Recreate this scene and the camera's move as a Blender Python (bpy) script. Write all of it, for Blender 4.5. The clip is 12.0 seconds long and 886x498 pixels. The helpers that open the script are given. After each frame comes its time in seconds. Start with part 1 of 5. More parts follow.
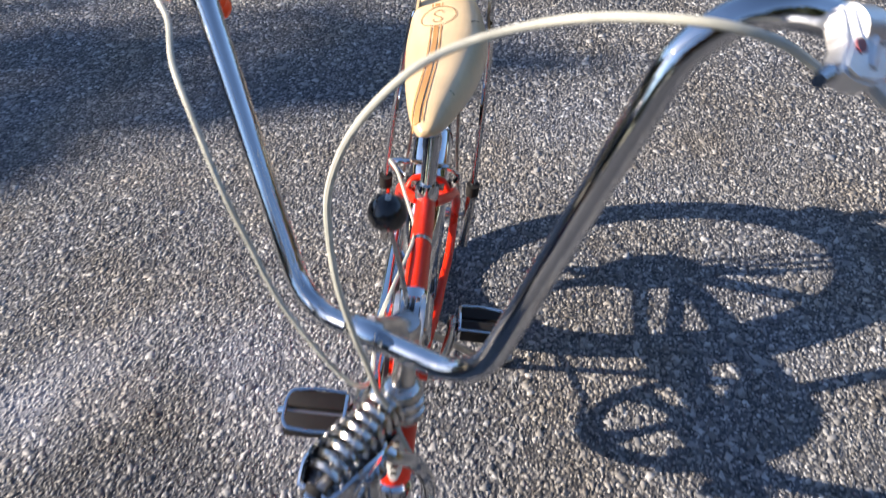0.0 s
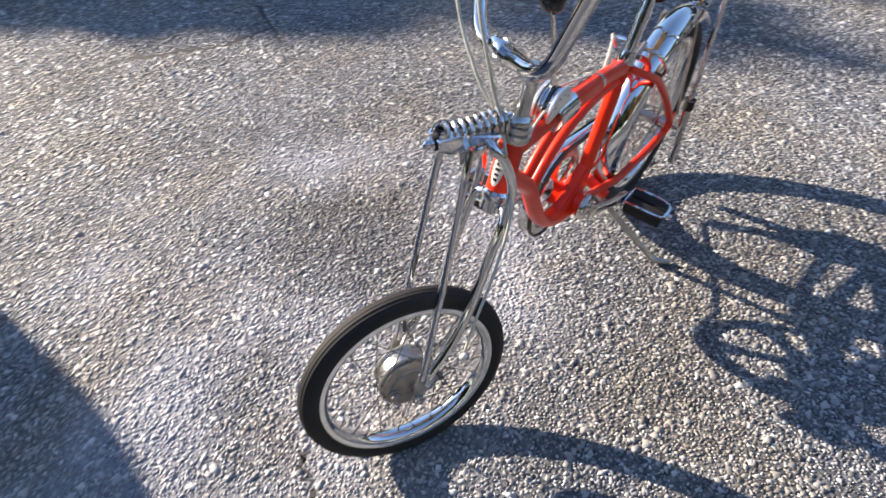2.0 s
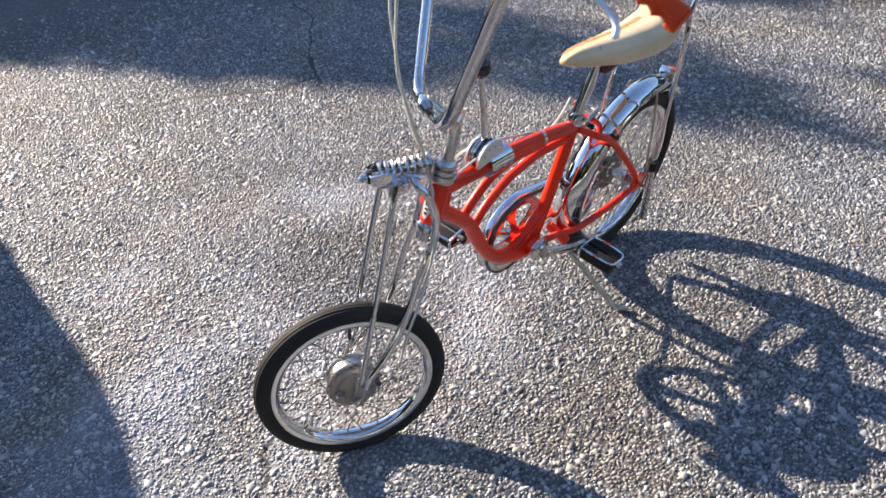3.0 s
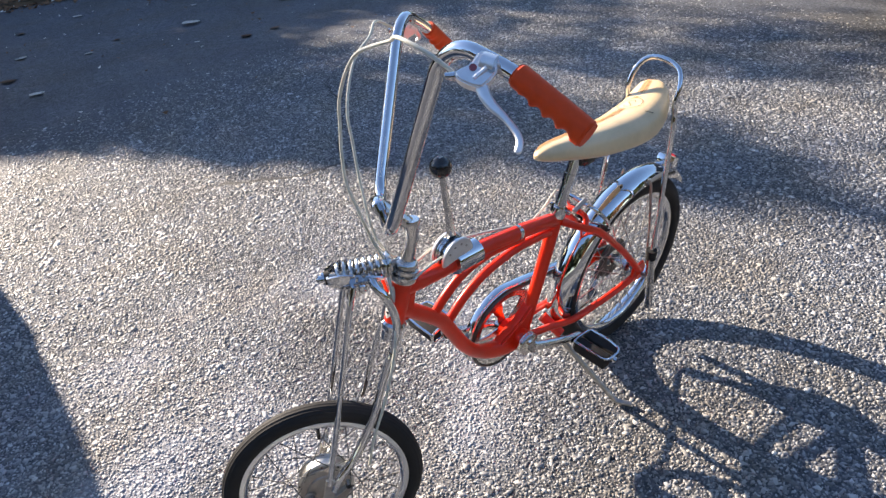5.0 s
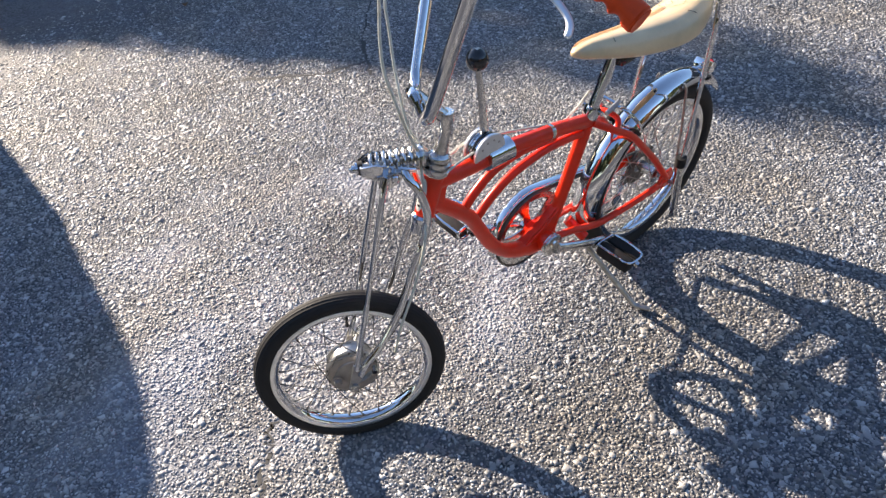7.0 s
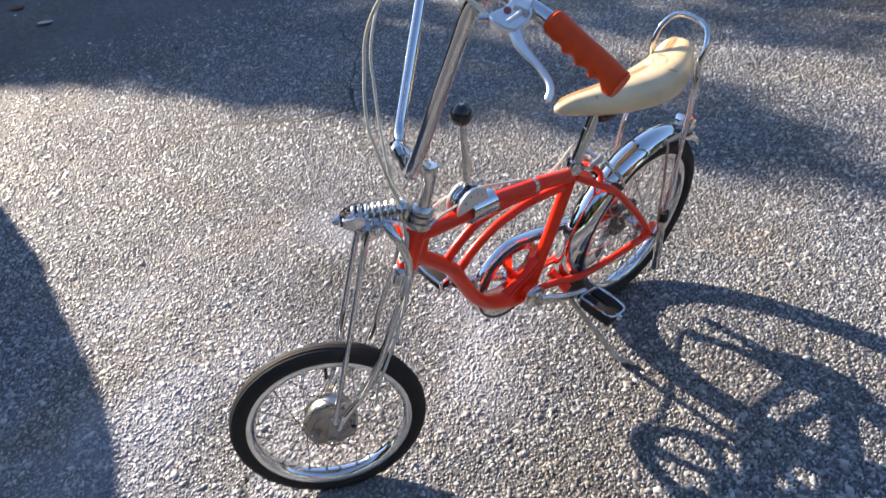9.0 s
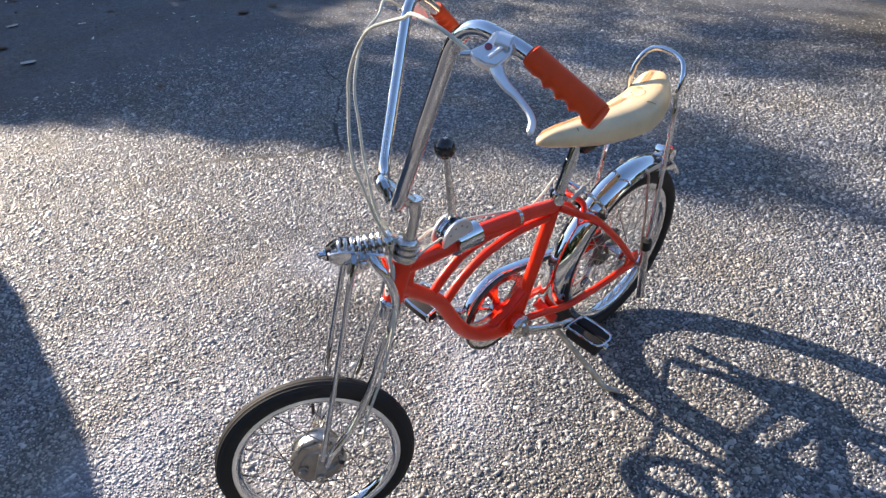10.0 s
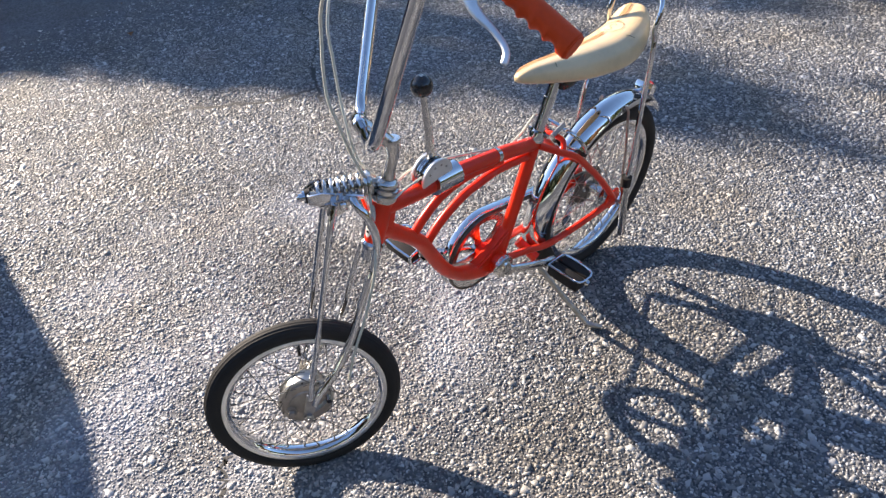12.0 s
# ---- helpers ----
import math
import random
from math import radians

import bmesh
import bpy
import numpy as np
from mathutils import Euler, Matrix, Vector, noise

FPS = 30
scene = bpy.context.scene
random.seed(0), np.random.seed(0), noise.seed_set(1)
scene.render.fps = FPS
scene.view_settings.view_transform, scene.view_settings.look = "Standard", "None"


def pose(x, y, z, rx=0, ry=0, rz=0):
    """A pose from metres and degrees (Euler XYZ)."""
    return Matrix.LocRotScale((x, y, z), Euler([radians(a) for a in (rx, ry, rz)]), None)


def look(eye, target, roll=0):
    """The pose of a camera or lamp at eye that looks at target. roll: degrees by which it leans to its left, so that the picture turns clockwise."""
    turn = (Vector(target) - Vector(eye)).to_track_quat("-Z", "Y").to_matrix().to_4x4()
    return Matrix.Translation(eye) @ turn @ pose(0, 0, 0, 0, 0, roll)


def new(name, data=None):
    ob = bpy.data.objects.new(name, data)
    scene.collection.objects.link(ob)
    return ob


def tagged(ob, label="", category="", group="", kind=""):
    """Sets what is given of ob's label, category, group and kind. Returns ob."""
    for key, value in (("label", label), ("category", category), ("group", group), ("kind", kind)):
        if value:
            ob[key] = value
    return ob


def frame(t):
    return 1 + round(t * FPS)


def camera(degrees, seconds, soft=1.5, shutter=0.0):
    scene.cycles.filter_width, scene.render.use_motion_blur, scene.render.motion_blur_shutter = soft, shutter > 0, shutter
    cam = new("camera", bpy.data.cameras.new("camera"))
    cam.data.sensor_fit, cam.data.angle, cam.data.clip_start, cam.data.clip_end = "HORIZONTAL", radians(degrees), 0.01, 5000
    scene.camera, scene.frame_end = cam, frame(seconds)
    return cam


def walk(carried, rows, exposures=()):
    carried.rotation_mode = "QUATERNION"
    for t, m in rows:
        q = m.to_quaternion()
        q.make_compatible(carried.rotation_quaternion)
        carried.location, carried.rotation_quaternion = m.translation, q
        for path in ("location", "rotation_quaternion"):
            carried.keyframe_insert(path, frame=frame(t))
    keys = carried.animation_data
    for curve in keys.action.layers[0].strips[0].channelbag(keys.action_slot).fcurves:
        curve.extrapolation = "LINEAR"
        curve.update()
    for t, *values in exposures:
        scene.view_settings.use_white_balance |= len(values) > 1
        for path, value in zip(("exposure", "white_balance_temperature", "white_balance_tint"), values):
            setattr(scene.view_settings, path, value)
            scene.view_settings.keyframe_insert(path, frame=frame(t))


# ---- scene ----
cam = camera(64.6, 12.0, soft=1.4, shutter=0.4)

PATH = [
    (0, (1.115, 0.184, 1.279), (-0.292, 0.029, -0.134), -2.7),
    (0.5, (1.304, 0.219, 1.279), (-0.093, -0.005, -0.135), -4.8),
    (1, (1.452, 0.278, 1.277), (0.062, -0.038, -0.126), -3.9),
    (1.3, (1.483, 0.332, 1.272), (0.121, -0.126, -0.122), -1.7),
    (1.4, (1.489, 0.355, 1.261), (0.162, -0.211, -0.125), -2.7),
    (1.5, (1.487, 0.397, 1.252), (0.178, -0.233, -0.123), -2.7),
    (2, (1.489, 0.561, 1.253), (0.358, -0.361, -0.115), -3.8),
    (2.5, (1.49, 0.713, 1.287), (0.481, -0.372, -0.057), -7.4),
    (3, (1.465, 0.861, 1.33), (0.386, -0.271, 0.084), -3.9),
    (3.5, (1.368, 0.941, 1.347), (0.281, -0.269, 0.185), -4.5),
    (3.7, (1.334, 0.957, 1.344), (0.254, -0.288, 0.21), -5.1),
    (5.3, (1.297, 0.956, 1.349), (0.267, -0.383, 0.279), -7.3),
    (5.5, (1.312, 0.948, 1.344), (0.294, -0.4, 0.272), -7.2),
    (6, (1.339, 0.944, 1.329), (0.427, -0.376, 0.135), -6.5),
    (6.5, (1.339, 0.95, 1.327), (0.445, -0.327, 0.074), -6.6),
    (6.7, (1.34, 0.955, 1.331), (0.443, -0.306, 0.065), -6.7),
    (8.5, (1.337, 0.944, 1.333), (0.439, -0.309, 0.059), -6.2),
    (9, (1.323, 0.947, 1.342), (0.342, -0.338, 0.165), -4.6),
    (9.5, (1.324, 0.949, 1.345), (0.293, -0.347, 0.224), -4.4),
    (10, (1.327, 0.951, 1.345), (0.276, -0.344, 0.241), -4.6),
    (10.5, (1.331, 0.956, 1.343), (0.267, -0.333, 0.244), -4.4),
    (11, (1.335, 0.963, 1.335), (0.289, -0.299, 0.189), -5.2),
    (11.5, (1.326, 0.966, 1.336), (0.323, -0.256, 0.11), -5.7),
    (12, (1.328, 0.965, 1.335), (0.313, -0.243, 0.106), -5.5),
]
walk(cam, [(t, look(eye, target, roll)) for t, eye, target, roll in PATH],
     exposures=[(0, 1.0, 7350, 14.5), (0.5, 1.13, 7350, 14.5), (1, 1.29, 7300, 14), (1.5, 1.38, 7350, 13), (2, 1.42, 7650, 14), (3, 1.42, 7650, 14), (12, 1.42, 7650, 14)])

# ---------------------------------------------------------------- world, sun
SUN_DIR = Vector((0.31, -2.17, 1.0)).normalized()      # towards the sun
world = bpy.data.worlds.new("world")
scene.world = world
world.use_nodes = True
wn = world.node_tree.nodes
sky = wn.new("ShaderNodeTexSky")
sky.sky_type = 'NISHITA'
sky.sun_disc = False
sky.ozone_density = 5.0
sky.dust_density = 0.35
sky.sun_elevation = math.asin(SUN_DIR.z)
sky.sun_rotation = math.atan2(SUN_DIR.x, SUN_DIR.y)
wn["Background"].inputs[1].default_value = 0.128
world.node_tree.links.new(sky.outputs[0], wn["Background"].inputs[0])
sun = new("sun", bpy.data.lights.new("sun", 'SUN'))
sun.data.energy = 5.0
sun.data.angle = radians(0.55)
sun.data.color = (1.0, 0.94, 0.86)
sun.matrix_world = look(SUN_DIR * 30, (0, 0, 0))


# ---------------------------------------------------------------- materials
def material(name, color, rough=0.5, metal=0.0, bump=0.0, bump_scale=200.0, vary=0.0, vary_scale=8.0, coat=0.0, spec=0.5):
    m = bpy.data.materials.new(name)
    m.use_nodes = True
    nt = m.node_tree
    b = nt.nodes["Principled BSDF"]
    b.inputs["Base Color"].default_value = (*color, 1)
    b.inputs["Roughness"].default_value = rough
    b.inputs["Metallic"].default_value = metal
    b.inputs["Coat Weight"].default_value = coat
    b.inputs["Coat Roughness"].default_value = 0.06
    b.inputs["Specular IOR Level"].default_value = spec
    tc = nt.nodes.new("ShaderNodeTexCoord")
    if vary > 0:
        n = nt.nodes.new("ShaderNodeTexNoise")
        n.inputs["Scale"].default_value = vary_scale
        n.inputs["Detail"].default_value = 6
        n.inputs["Roughness"].default_value = 0.65
        nt.links.new(tc.outputs["Object"], n.inputs["Vector"])
        r = nt.nodes.new("ShaderNodeValToRGB")
        r.color_ramp.elements[0].position = 0.32
        r.color_ramp.elements[1].position = 0.68
        r.color_ramp.elements[0].color = (*[c * (1 - vary) for c in color], 1)
        r.color_ramp.elements[1].color = (*[min(1, c * (1 + vary * 0.5)) for c in color], 1)
        nt.links.new(n.outputs["Fac"], r.inputs["Fac"])
        nt.links.new(r.outputs["Color"], b.inputs["Base Color"])
        mr = nt.nodes.new("ShaderNodeMapRange")
        mr.inputs["To Min"].default_value = max(0.02, rough * 0.8)
        mr.inputs["To Max"].default_value = min(1.0, rough * 1.25)
        nt.links.new(n.outputs["Fac"], mr.inputs["Value"])
        nt.links.new(mr.outputs["Result"], b.inputs["Roughness"])
    if bump > 0:
        n2 = nt.nodes.new("ShaderNodeTexNoise")
        n2.inputs["Scale"].default_value = bump_scale
        n2.inputs["Detail"].default_value = 5
        nt.links.new(tc.outputs["Object"], n2.inputs["Vector"])
        bp = nt.nodes.new("ShaderNodeBump")
        bp.inputs["Strength"].default_value = bump
        bp.inputs["Distance"].default_value = 0.001
        nt.links.new(n2.outputs["Fac"], bp.inputs["Height"])
        nt.links.new(bp.outputs["Normal"], b.inputs["Normal"])
    return m


CHROME = material("chrome", (0.62, 0.635, 0.66), 0.055, 1.0, vary=0.06, vary_scale=25)
CHROME_WORN = material("worn_chrome", (0.62, 0.61, 0.60), 0.2, 1.0, vary=0.22, vary_scale=60, bump=0.15, bump_scale=400)
STEEL = material("dull_steel", (0.42, 0.41, 0.40), 0.36, 1.0, vary=0.25, vary_scale=50, bump=0.1)
SPOKE = material("spoke_steel", (0.10, 0.10, 0.10), 0.6, 0.5)
RED = material("red_paint", (0.80, 0.028, 0.006), 0.32, 0.0, vary=0.12, vary_scale=14, coat=0.12, bump=0.03, bump_scale=90, spec=0.35)
GRIP = material("red_vinyl", (0.78, 0.066, 0.008), 0.5, 0.0, vary=0.12, vary_scale=40, bump=0.1, spec=0.3)
RUBBER = material("black_rubber", (0.018, 0.017, 0.017), 0.72, 0.0, vary=0.3, vary_scale=30, bump=0.2, spec=0.3)
BLACK = material("black_plastic", (0.012, 0.012, 0.014), 0.18, 0.0, vary=0.1, coat=0.4)
SEAT = material("cream_vinyl", (0.73, 0.54, 0.315), 0.33, 0.0, vary=0.16, vary_scale=12, coat=0.25, bump=0.08, bump_scale=300)
STRIPE = material("tan_stripe", (0.50, 0.25, 0.085), 0.4, 0.0, vary=0.15, vary_scale=40)
STRIPE_DARK = material("brown_print", (0.28, 0.15, 0.07), 0.45, 0.0, vary=0.15, vary_scale=40)
CABLE = material("cable_sheath", (0.56, 0.56, 0.48), 0.4, 0.0, vary=0.15, vary_scale=60)
WHITE = material("white_enamel", (0.75, 0.74, 0.70), 0.3, 0.0, vary=0.08)
DRUM = material("dull_aluminium", (0.5, 0.49, 0.47), 0.36, 1.0, vary=0.2, vary_scale=40, bump=0.08)
ALLOY = material("polished_alloy", (0.88, 0.89, 0.90), 0.42, 1.0, vary=0.1, vary_scale=40)
BADGE_DULL = material("badge_enamel", (0.30, 0.07, 0.09), 0.4, 0.0, vary=0.2, vary_scale=90)
BADGE_RED = material("badge_red", (0.45, 0.03, 0.04), 0.25, 0.0)
BRAKE_PLATE = material("brake_plate_metal", (0.37, 0.33, 0.30), 0.5, 0.8, vary=0.25, vary_scale=45, bump=0.1)
CHAIN = material("oily_chain", (0.09, 0.085, 0.08), 0.4, 0.8, vary=0.3, vary_scale=90)


# ---------------------------------------------------------------- mesh helpers
def mesh_object(name, bm, mat, smooth=True):
    me = bpy.data.meshes.new(name)
    bm.normal_update()
    bm.to_mesh(me)
    bm.free()
    me.materials.append(mat)
    if smooth:
        me.shade_smooth()
        me.set_sharp_from_angle(angle=radians(38))
    return me


def part(name, bm, mat, parent, label="", m=None):
    ob = new(name, mesh_object(name, bm, mat))
    ob.parent = parent
    if m is not None:
        ob.matrix_local = m
    if label:
        tagged(ob, label)
    return ob


def copy_part(ob, m, parent=None):
    c = new(ob.name.split(".")[0], ob.data)
    c.parent = parent or ob.parent
    c.matrix_local = m
    return c


def spline(points, n=8):
    """Catmull-Rom through the points."""
    p = [Vector(q) for q in points]
    p = [2 * p[0] - p[1]] + p + [2 * p[-1] - p[-2]]
    out = []
    for i in range(1, len(p) - 2):
        a, b, c, d = p[i - 1:i + 3]
        for k in range(n):
            t = k / n
            out.append(0.5 * (2 * b + (c - a) * t + (2 * a - 5 * b + 4 * c - d) * t * t + (3 * b - a - 3 * c + d) * t ** 3))
    out.append(p[-2])
    return out


def rounded(points, radius, n=6):
    """A polyline with its corners rounded."""
    p = [Vector(q) for q in points]
    out = [p[0]]
    for a, b, c in zip(p, p[1:], p[2:]):
        d1, d2 = (a - b), (c - b)
        r = min(radius, d1.length * 0.49, d2.length * 0.49)
        s, e = b + d1.normalized() * r, b + d2.normalized() * r
        for k in range(n + 1):
            t = k / n
            out.append(s * (1 - t) ** 2 + b * 2 * t * (1 - t) + e * t * t)
    out.append(p[-1])
    return out


def sweep(bm, path, radius, seg=12, cap=True, flat=1.0, up=None):
    """Sweep an ellipse along a path; radius is a number or a list. flat: width of the second axis over the first."""
    path = [Vector(q) for q in path]
    rings = []
    normal = None
    for i, c in enumerate(path):
        t = (path[min(i + 1, len(path) - 1)] - path[max(i - 1, 0)]).normalized()
        if normal is None:
            ref = Vector(up) if up else (Vector((0, 1, 0)) if abs(t.y) < 0.9 else Vector((1, 0, 0)))
            normal = (ref - t * ref.dot(t)).normalized()
        else:
            normal = (normal - t * normal.dot(t)).normalized()
        side = t.cross(normal)
        r = radius[i] if isinstance(radius, (list, tuple)) else radius
        rings.append([bm.verts.new(c + (normal * math.cos(a) * r + side * math.sin(a) * r * flat)) for a in [2 * math.pi * k / seg for k in range(seg)]])
    for r0, r1 in zip(rings, rings[1:]):
        for k in range(seg):
            bm.faces.new((r0[k], r0[(k + 1) % seg], r1[(k + 1) % seg], r1[k]))
    if cap:
        bm.faces.new(rings[0][::-1])
        bm.faces.new(rings[-1])
    return bm


def tube(path, radius, seg=12, **kw):
    return sweep(bmesh.new(), path, radius, seg, **kw)


def lathe(profile, axis='y', seg=40, closed=False, bm=None):
    """Turn a profile of (radius, along) about an axis."""
    bm = bm or bmesh.new()
    rings = []
    for k in range(seg):
        a = 2 * math.pi * k / seg
        c, s = math.cos(a), math.sin(a)
        ring = []
        for r, h in profile:
            co = {'y': (r * c, h, r * s), 'z': (r * c, r * s, h), 'x': (h, r * c, r * s)}[axis]
            ring.append(bm.verts.new(co))
        rings.append(ring)
    n = len(profile)
    for k in range(seg):
        r0, r1 = rings[k], rings[(k + 1) % seg]
        for i in range(n if closed else n - 1):
            bm.faces.new((r0[i], r0[(i + 1) % n], r1[(i + 1) % n], r1[i]))
    bmesh.ops.remove_doubles(bm, verts=bm.verts, dist=1e-6)
    bmesh.ops.recalc_face_normals(bm, faces=bm.faces)
    return bm


def box(size, at=(0, 0, 0), bevel=0.0, bm=None, rot=None):
    bm = bm or bmesh.new()
    m = Matrix.Translation(at) @ (rot or Matrix()) @ Matrix.Diagonal((*size, 1))
    g = bmesh.ops.create_cube(bm, size=1, matrix=m)
    if bevel:
        edges = list({e for v in g["verts"] for e in v.link_edges})
        bmesh.ops.bevel(bm, geom=edges, offset=bevel, segments=2, affect='EDGES', profile=0.6)
    return bm


def plate(outline, y0, y1, bevel=0.0):
    """A flat plate in the x-z plane, from y0 to y1."""
    bm = bmesh.new()
    f = bm.faces.new([bm.verts.new((x, y0, z)) for x, z in outline])
    g = bmesh.ops.extrude_face_region(bm, geom=[f])
    bmesh.ops.translate(bm, verts=[v for v in g["geom"] if isinstance(v, bmesh.types.BMVert)], vec=(0, y1 - y0, 0))
    bmesh.ops.recalc_face_normals(bm, faces=bm.faces)
    if bevel:
        bmesh.ops.bevel(bm, geom=list(bm.edges), offset=bevel, segments=2, affect='EDGES')
    return bm


def empty(name, m):
    ob = new(name)
    ob.matrix_world = m
    ob.empty_display_size = 0.1
    return ob


# ---------------------------------------------------------------- the ground
def weathered_with_caustics(N, L, colour, tc):
    """Patchy fading and pale chrome caustics painted over a colour; returns the mixed colour's socket."""
    big = N.new("ShaderNodeTexNoise")
    big.inputs["Scale"].default_value = 1.6
    big.inputs["Detail"].default_value = 5
    L.new(tc.outputs["Object"], big.inputs["Vector"])
    mr = N.new("ShaderNodeMapRange")
    mr.inputs["From Min"].default_value, mr.inputs["From Max"].default_value = 0.3, 0.7
    mr.inputs["To Min"].default_value, mr.inputs["To Max"].default_value = 0.82, 1.20
    L.new(big.outputs["Fac"], mr.inputs["Value"])
    mix = N.new("ShaderNodeMix")
    mix.data_type, mix.blend_type = 'RGBA', 'MULTIPLY'
    mix.inputs["Factor"].default_value = 1.0
    L.new(colour, mix.inputs["A"])
    L.new(mr.outputs["Result"], mix.inputs["B"])
    # sunlight thrown down by the chrome, painted into the colour as a ring
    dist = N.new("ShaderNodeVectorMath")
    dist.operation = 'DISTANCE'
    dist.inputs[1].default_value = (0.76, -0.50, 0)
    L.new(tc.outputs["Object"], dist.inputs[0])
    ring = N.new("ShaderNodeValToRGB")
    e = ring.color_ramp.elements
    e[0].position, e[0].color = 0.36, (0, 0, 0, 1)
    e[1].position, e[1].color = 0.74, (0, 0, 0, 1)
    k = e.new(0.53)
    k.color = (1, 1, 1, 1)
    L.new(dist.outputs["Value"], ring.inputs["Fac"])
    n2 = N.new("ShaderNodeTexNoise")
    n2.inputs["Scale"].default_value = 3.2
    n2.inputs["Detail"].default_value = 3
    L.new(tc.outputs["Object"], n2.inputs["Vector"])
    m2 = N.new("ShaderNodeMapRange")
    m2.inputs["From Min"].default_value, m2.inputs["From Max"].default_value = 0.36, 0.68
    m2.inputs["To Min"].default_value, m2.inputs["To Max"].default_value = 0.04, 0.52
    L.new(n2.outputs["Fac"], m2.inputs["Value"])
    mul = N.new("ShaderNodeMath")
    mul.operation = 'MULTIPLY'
    # a pale pool of that reflected light, painted in the same way
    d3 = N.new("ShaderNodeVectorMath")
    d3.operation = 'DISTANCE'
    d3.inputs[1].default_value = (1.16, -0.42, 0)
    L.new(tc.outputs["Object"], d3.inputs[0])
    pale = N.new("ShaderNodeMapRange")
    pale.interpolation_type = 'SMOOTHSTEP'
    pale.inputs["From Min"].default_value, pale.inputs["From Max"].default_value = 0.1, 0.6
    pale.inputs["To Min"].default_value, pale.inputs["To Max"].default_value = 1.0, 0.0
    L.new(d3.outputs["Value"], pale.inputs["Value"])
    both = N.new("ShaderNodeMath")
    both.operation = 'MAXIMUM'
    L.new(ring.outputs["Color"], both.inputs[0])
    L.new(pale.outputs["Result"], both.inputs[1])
    # more painted reflected light: a small pale patch behind the front wheel
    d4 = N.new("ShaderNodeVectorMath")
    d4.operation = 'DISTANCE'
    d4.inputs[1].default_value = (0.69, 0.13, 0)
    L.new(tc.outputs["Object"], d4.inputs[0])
    caustic_patch = N.new("ShaderNodeMapRange")
    caustic_patch.interpolation_type = 'SMOOTHSTEP'
    caustic_patch.inputs["From Min"].default_value, caustic_patch.inputs["From Max"].default_value = 0.02, 0.2
    caustic_patch.inputs["To Min"].default_value, caustic_patch.inputs["To Max"].default_value = 0.55, 0.0
    L.new(d4.outputs["Value"], caustic_patch.inputs["Value"])
    all_caustics = N.new("ShaderNodeMath")
    all_caustics.operation = 'MAXIMUM'
    L.new(both.outputs["Value"], all_caustics.inputs[0])
    L.new(caustic_patch.outputs["Result"], all_caustics.inputs[1])
    L.new(all_caustics.outputs["Value"], mul.inputs[0])
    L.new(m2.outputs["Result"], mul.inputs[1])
    caustic_mix = N.new("ShaderNodeMix")
    caustic_mix.data_type = 'RGBA'
    L.new(mul.outputs["Value"], caustic_mix.inputs["Factor"])
    L.new(mix.outputs["Result"], caustic_mix.inputs["A"])
    caustic_mix.inputs["B"].default_value = (0.45, 0.46, 0.50, 1)
    # an old dark spill beside the pale ring
    d2 = N.new("ShaderNodeVectorMath")
    d2.operation = 'DISTANCE'
    d2.inputs[1].default_value = (0.56, -0.52, 0)
    L.new(tc.outputs["Object"], d2.inputs[0])
    add = N.new("ShaderNodeMath")
    add.operation = 'MULTIPLY_ADD'
    add.inputs[1].default_value = 0.45
    L.new(n2.outputs["Fac"], add.inputs[0])
    L.new(d2.outputs["Value"], add.inputs[2])
    spill = N.new("ShaderNodeMapRange")
    spill.interpolation_type = 'SMOOTHSTEP'
    spill.inputs["From Min"].default_value, spill.inputs["From Max"].default_value = 0.33, 0.58
    spill.inputs["To Min"].default_value, spill.inputs["To Max"].default_value = 0.66, 1.0
    L.new(add.outputs["Value"], spill.inputs["Value"])
    wet = N.new("ShaderNodeMix")
    wet.data_type, wet.blend_type = 'RGBA', 'MULTIPLY'
    wet.inputs["Factor"].default_value = 1.0
    L.new(caustic_mix.outputs["Result"], wet.inputs["A"])
    L.new(spill.outputs["Result"], wet.inputs["B"])
    caustic_mix = wet
    # brown and bluish patches, a hand to a metre wide
    n3 = N.new("ShaderNodeTexNoise")
    n3.inputs["Scale"].default_value = 2.6
    n3.inputs["Detail"].default_value = 4
    n3.inputs["Roughness"].default_value = 0.6
    mp = N.new("ShaderNodeMapping")
    mp.inputs["Location"].default_value = (5.3, 2.1, 0)
    L.new(tc.outputs["Object"], mp.inputs["Vector"])
    L.new(mp.outputs["Vector"], n3.inputs["Vector"])
    tint = N.new("ShaderNodeValToRGB")
    e = tint.color_ramp.elements
    e[0].position, e[0].color = 0.34, (1.0, 0.93, 0.84, 1)
    e[1].position, e[1].color = 0.66, (0.94, 0.97, 1.04, 1)
    k = e.new(0.5)
    k.color = (1, 1, 1, 1)
    L.new(n3.outputs["Fac"], tint.inputs["Fac"])
    out = N.new("ShaderNodeMix")
    out.data_type, out.blend_type = 'RGBA', 'MULTIPLY'
    out.inputs["Factor"].default_value = 1.0
    L.new(caustic_mix.outputs["Result"], out.inputs["A"])
    L.new(tint.outputs["Color"], out.inputs["B"])
    return out.outputs["Result"]


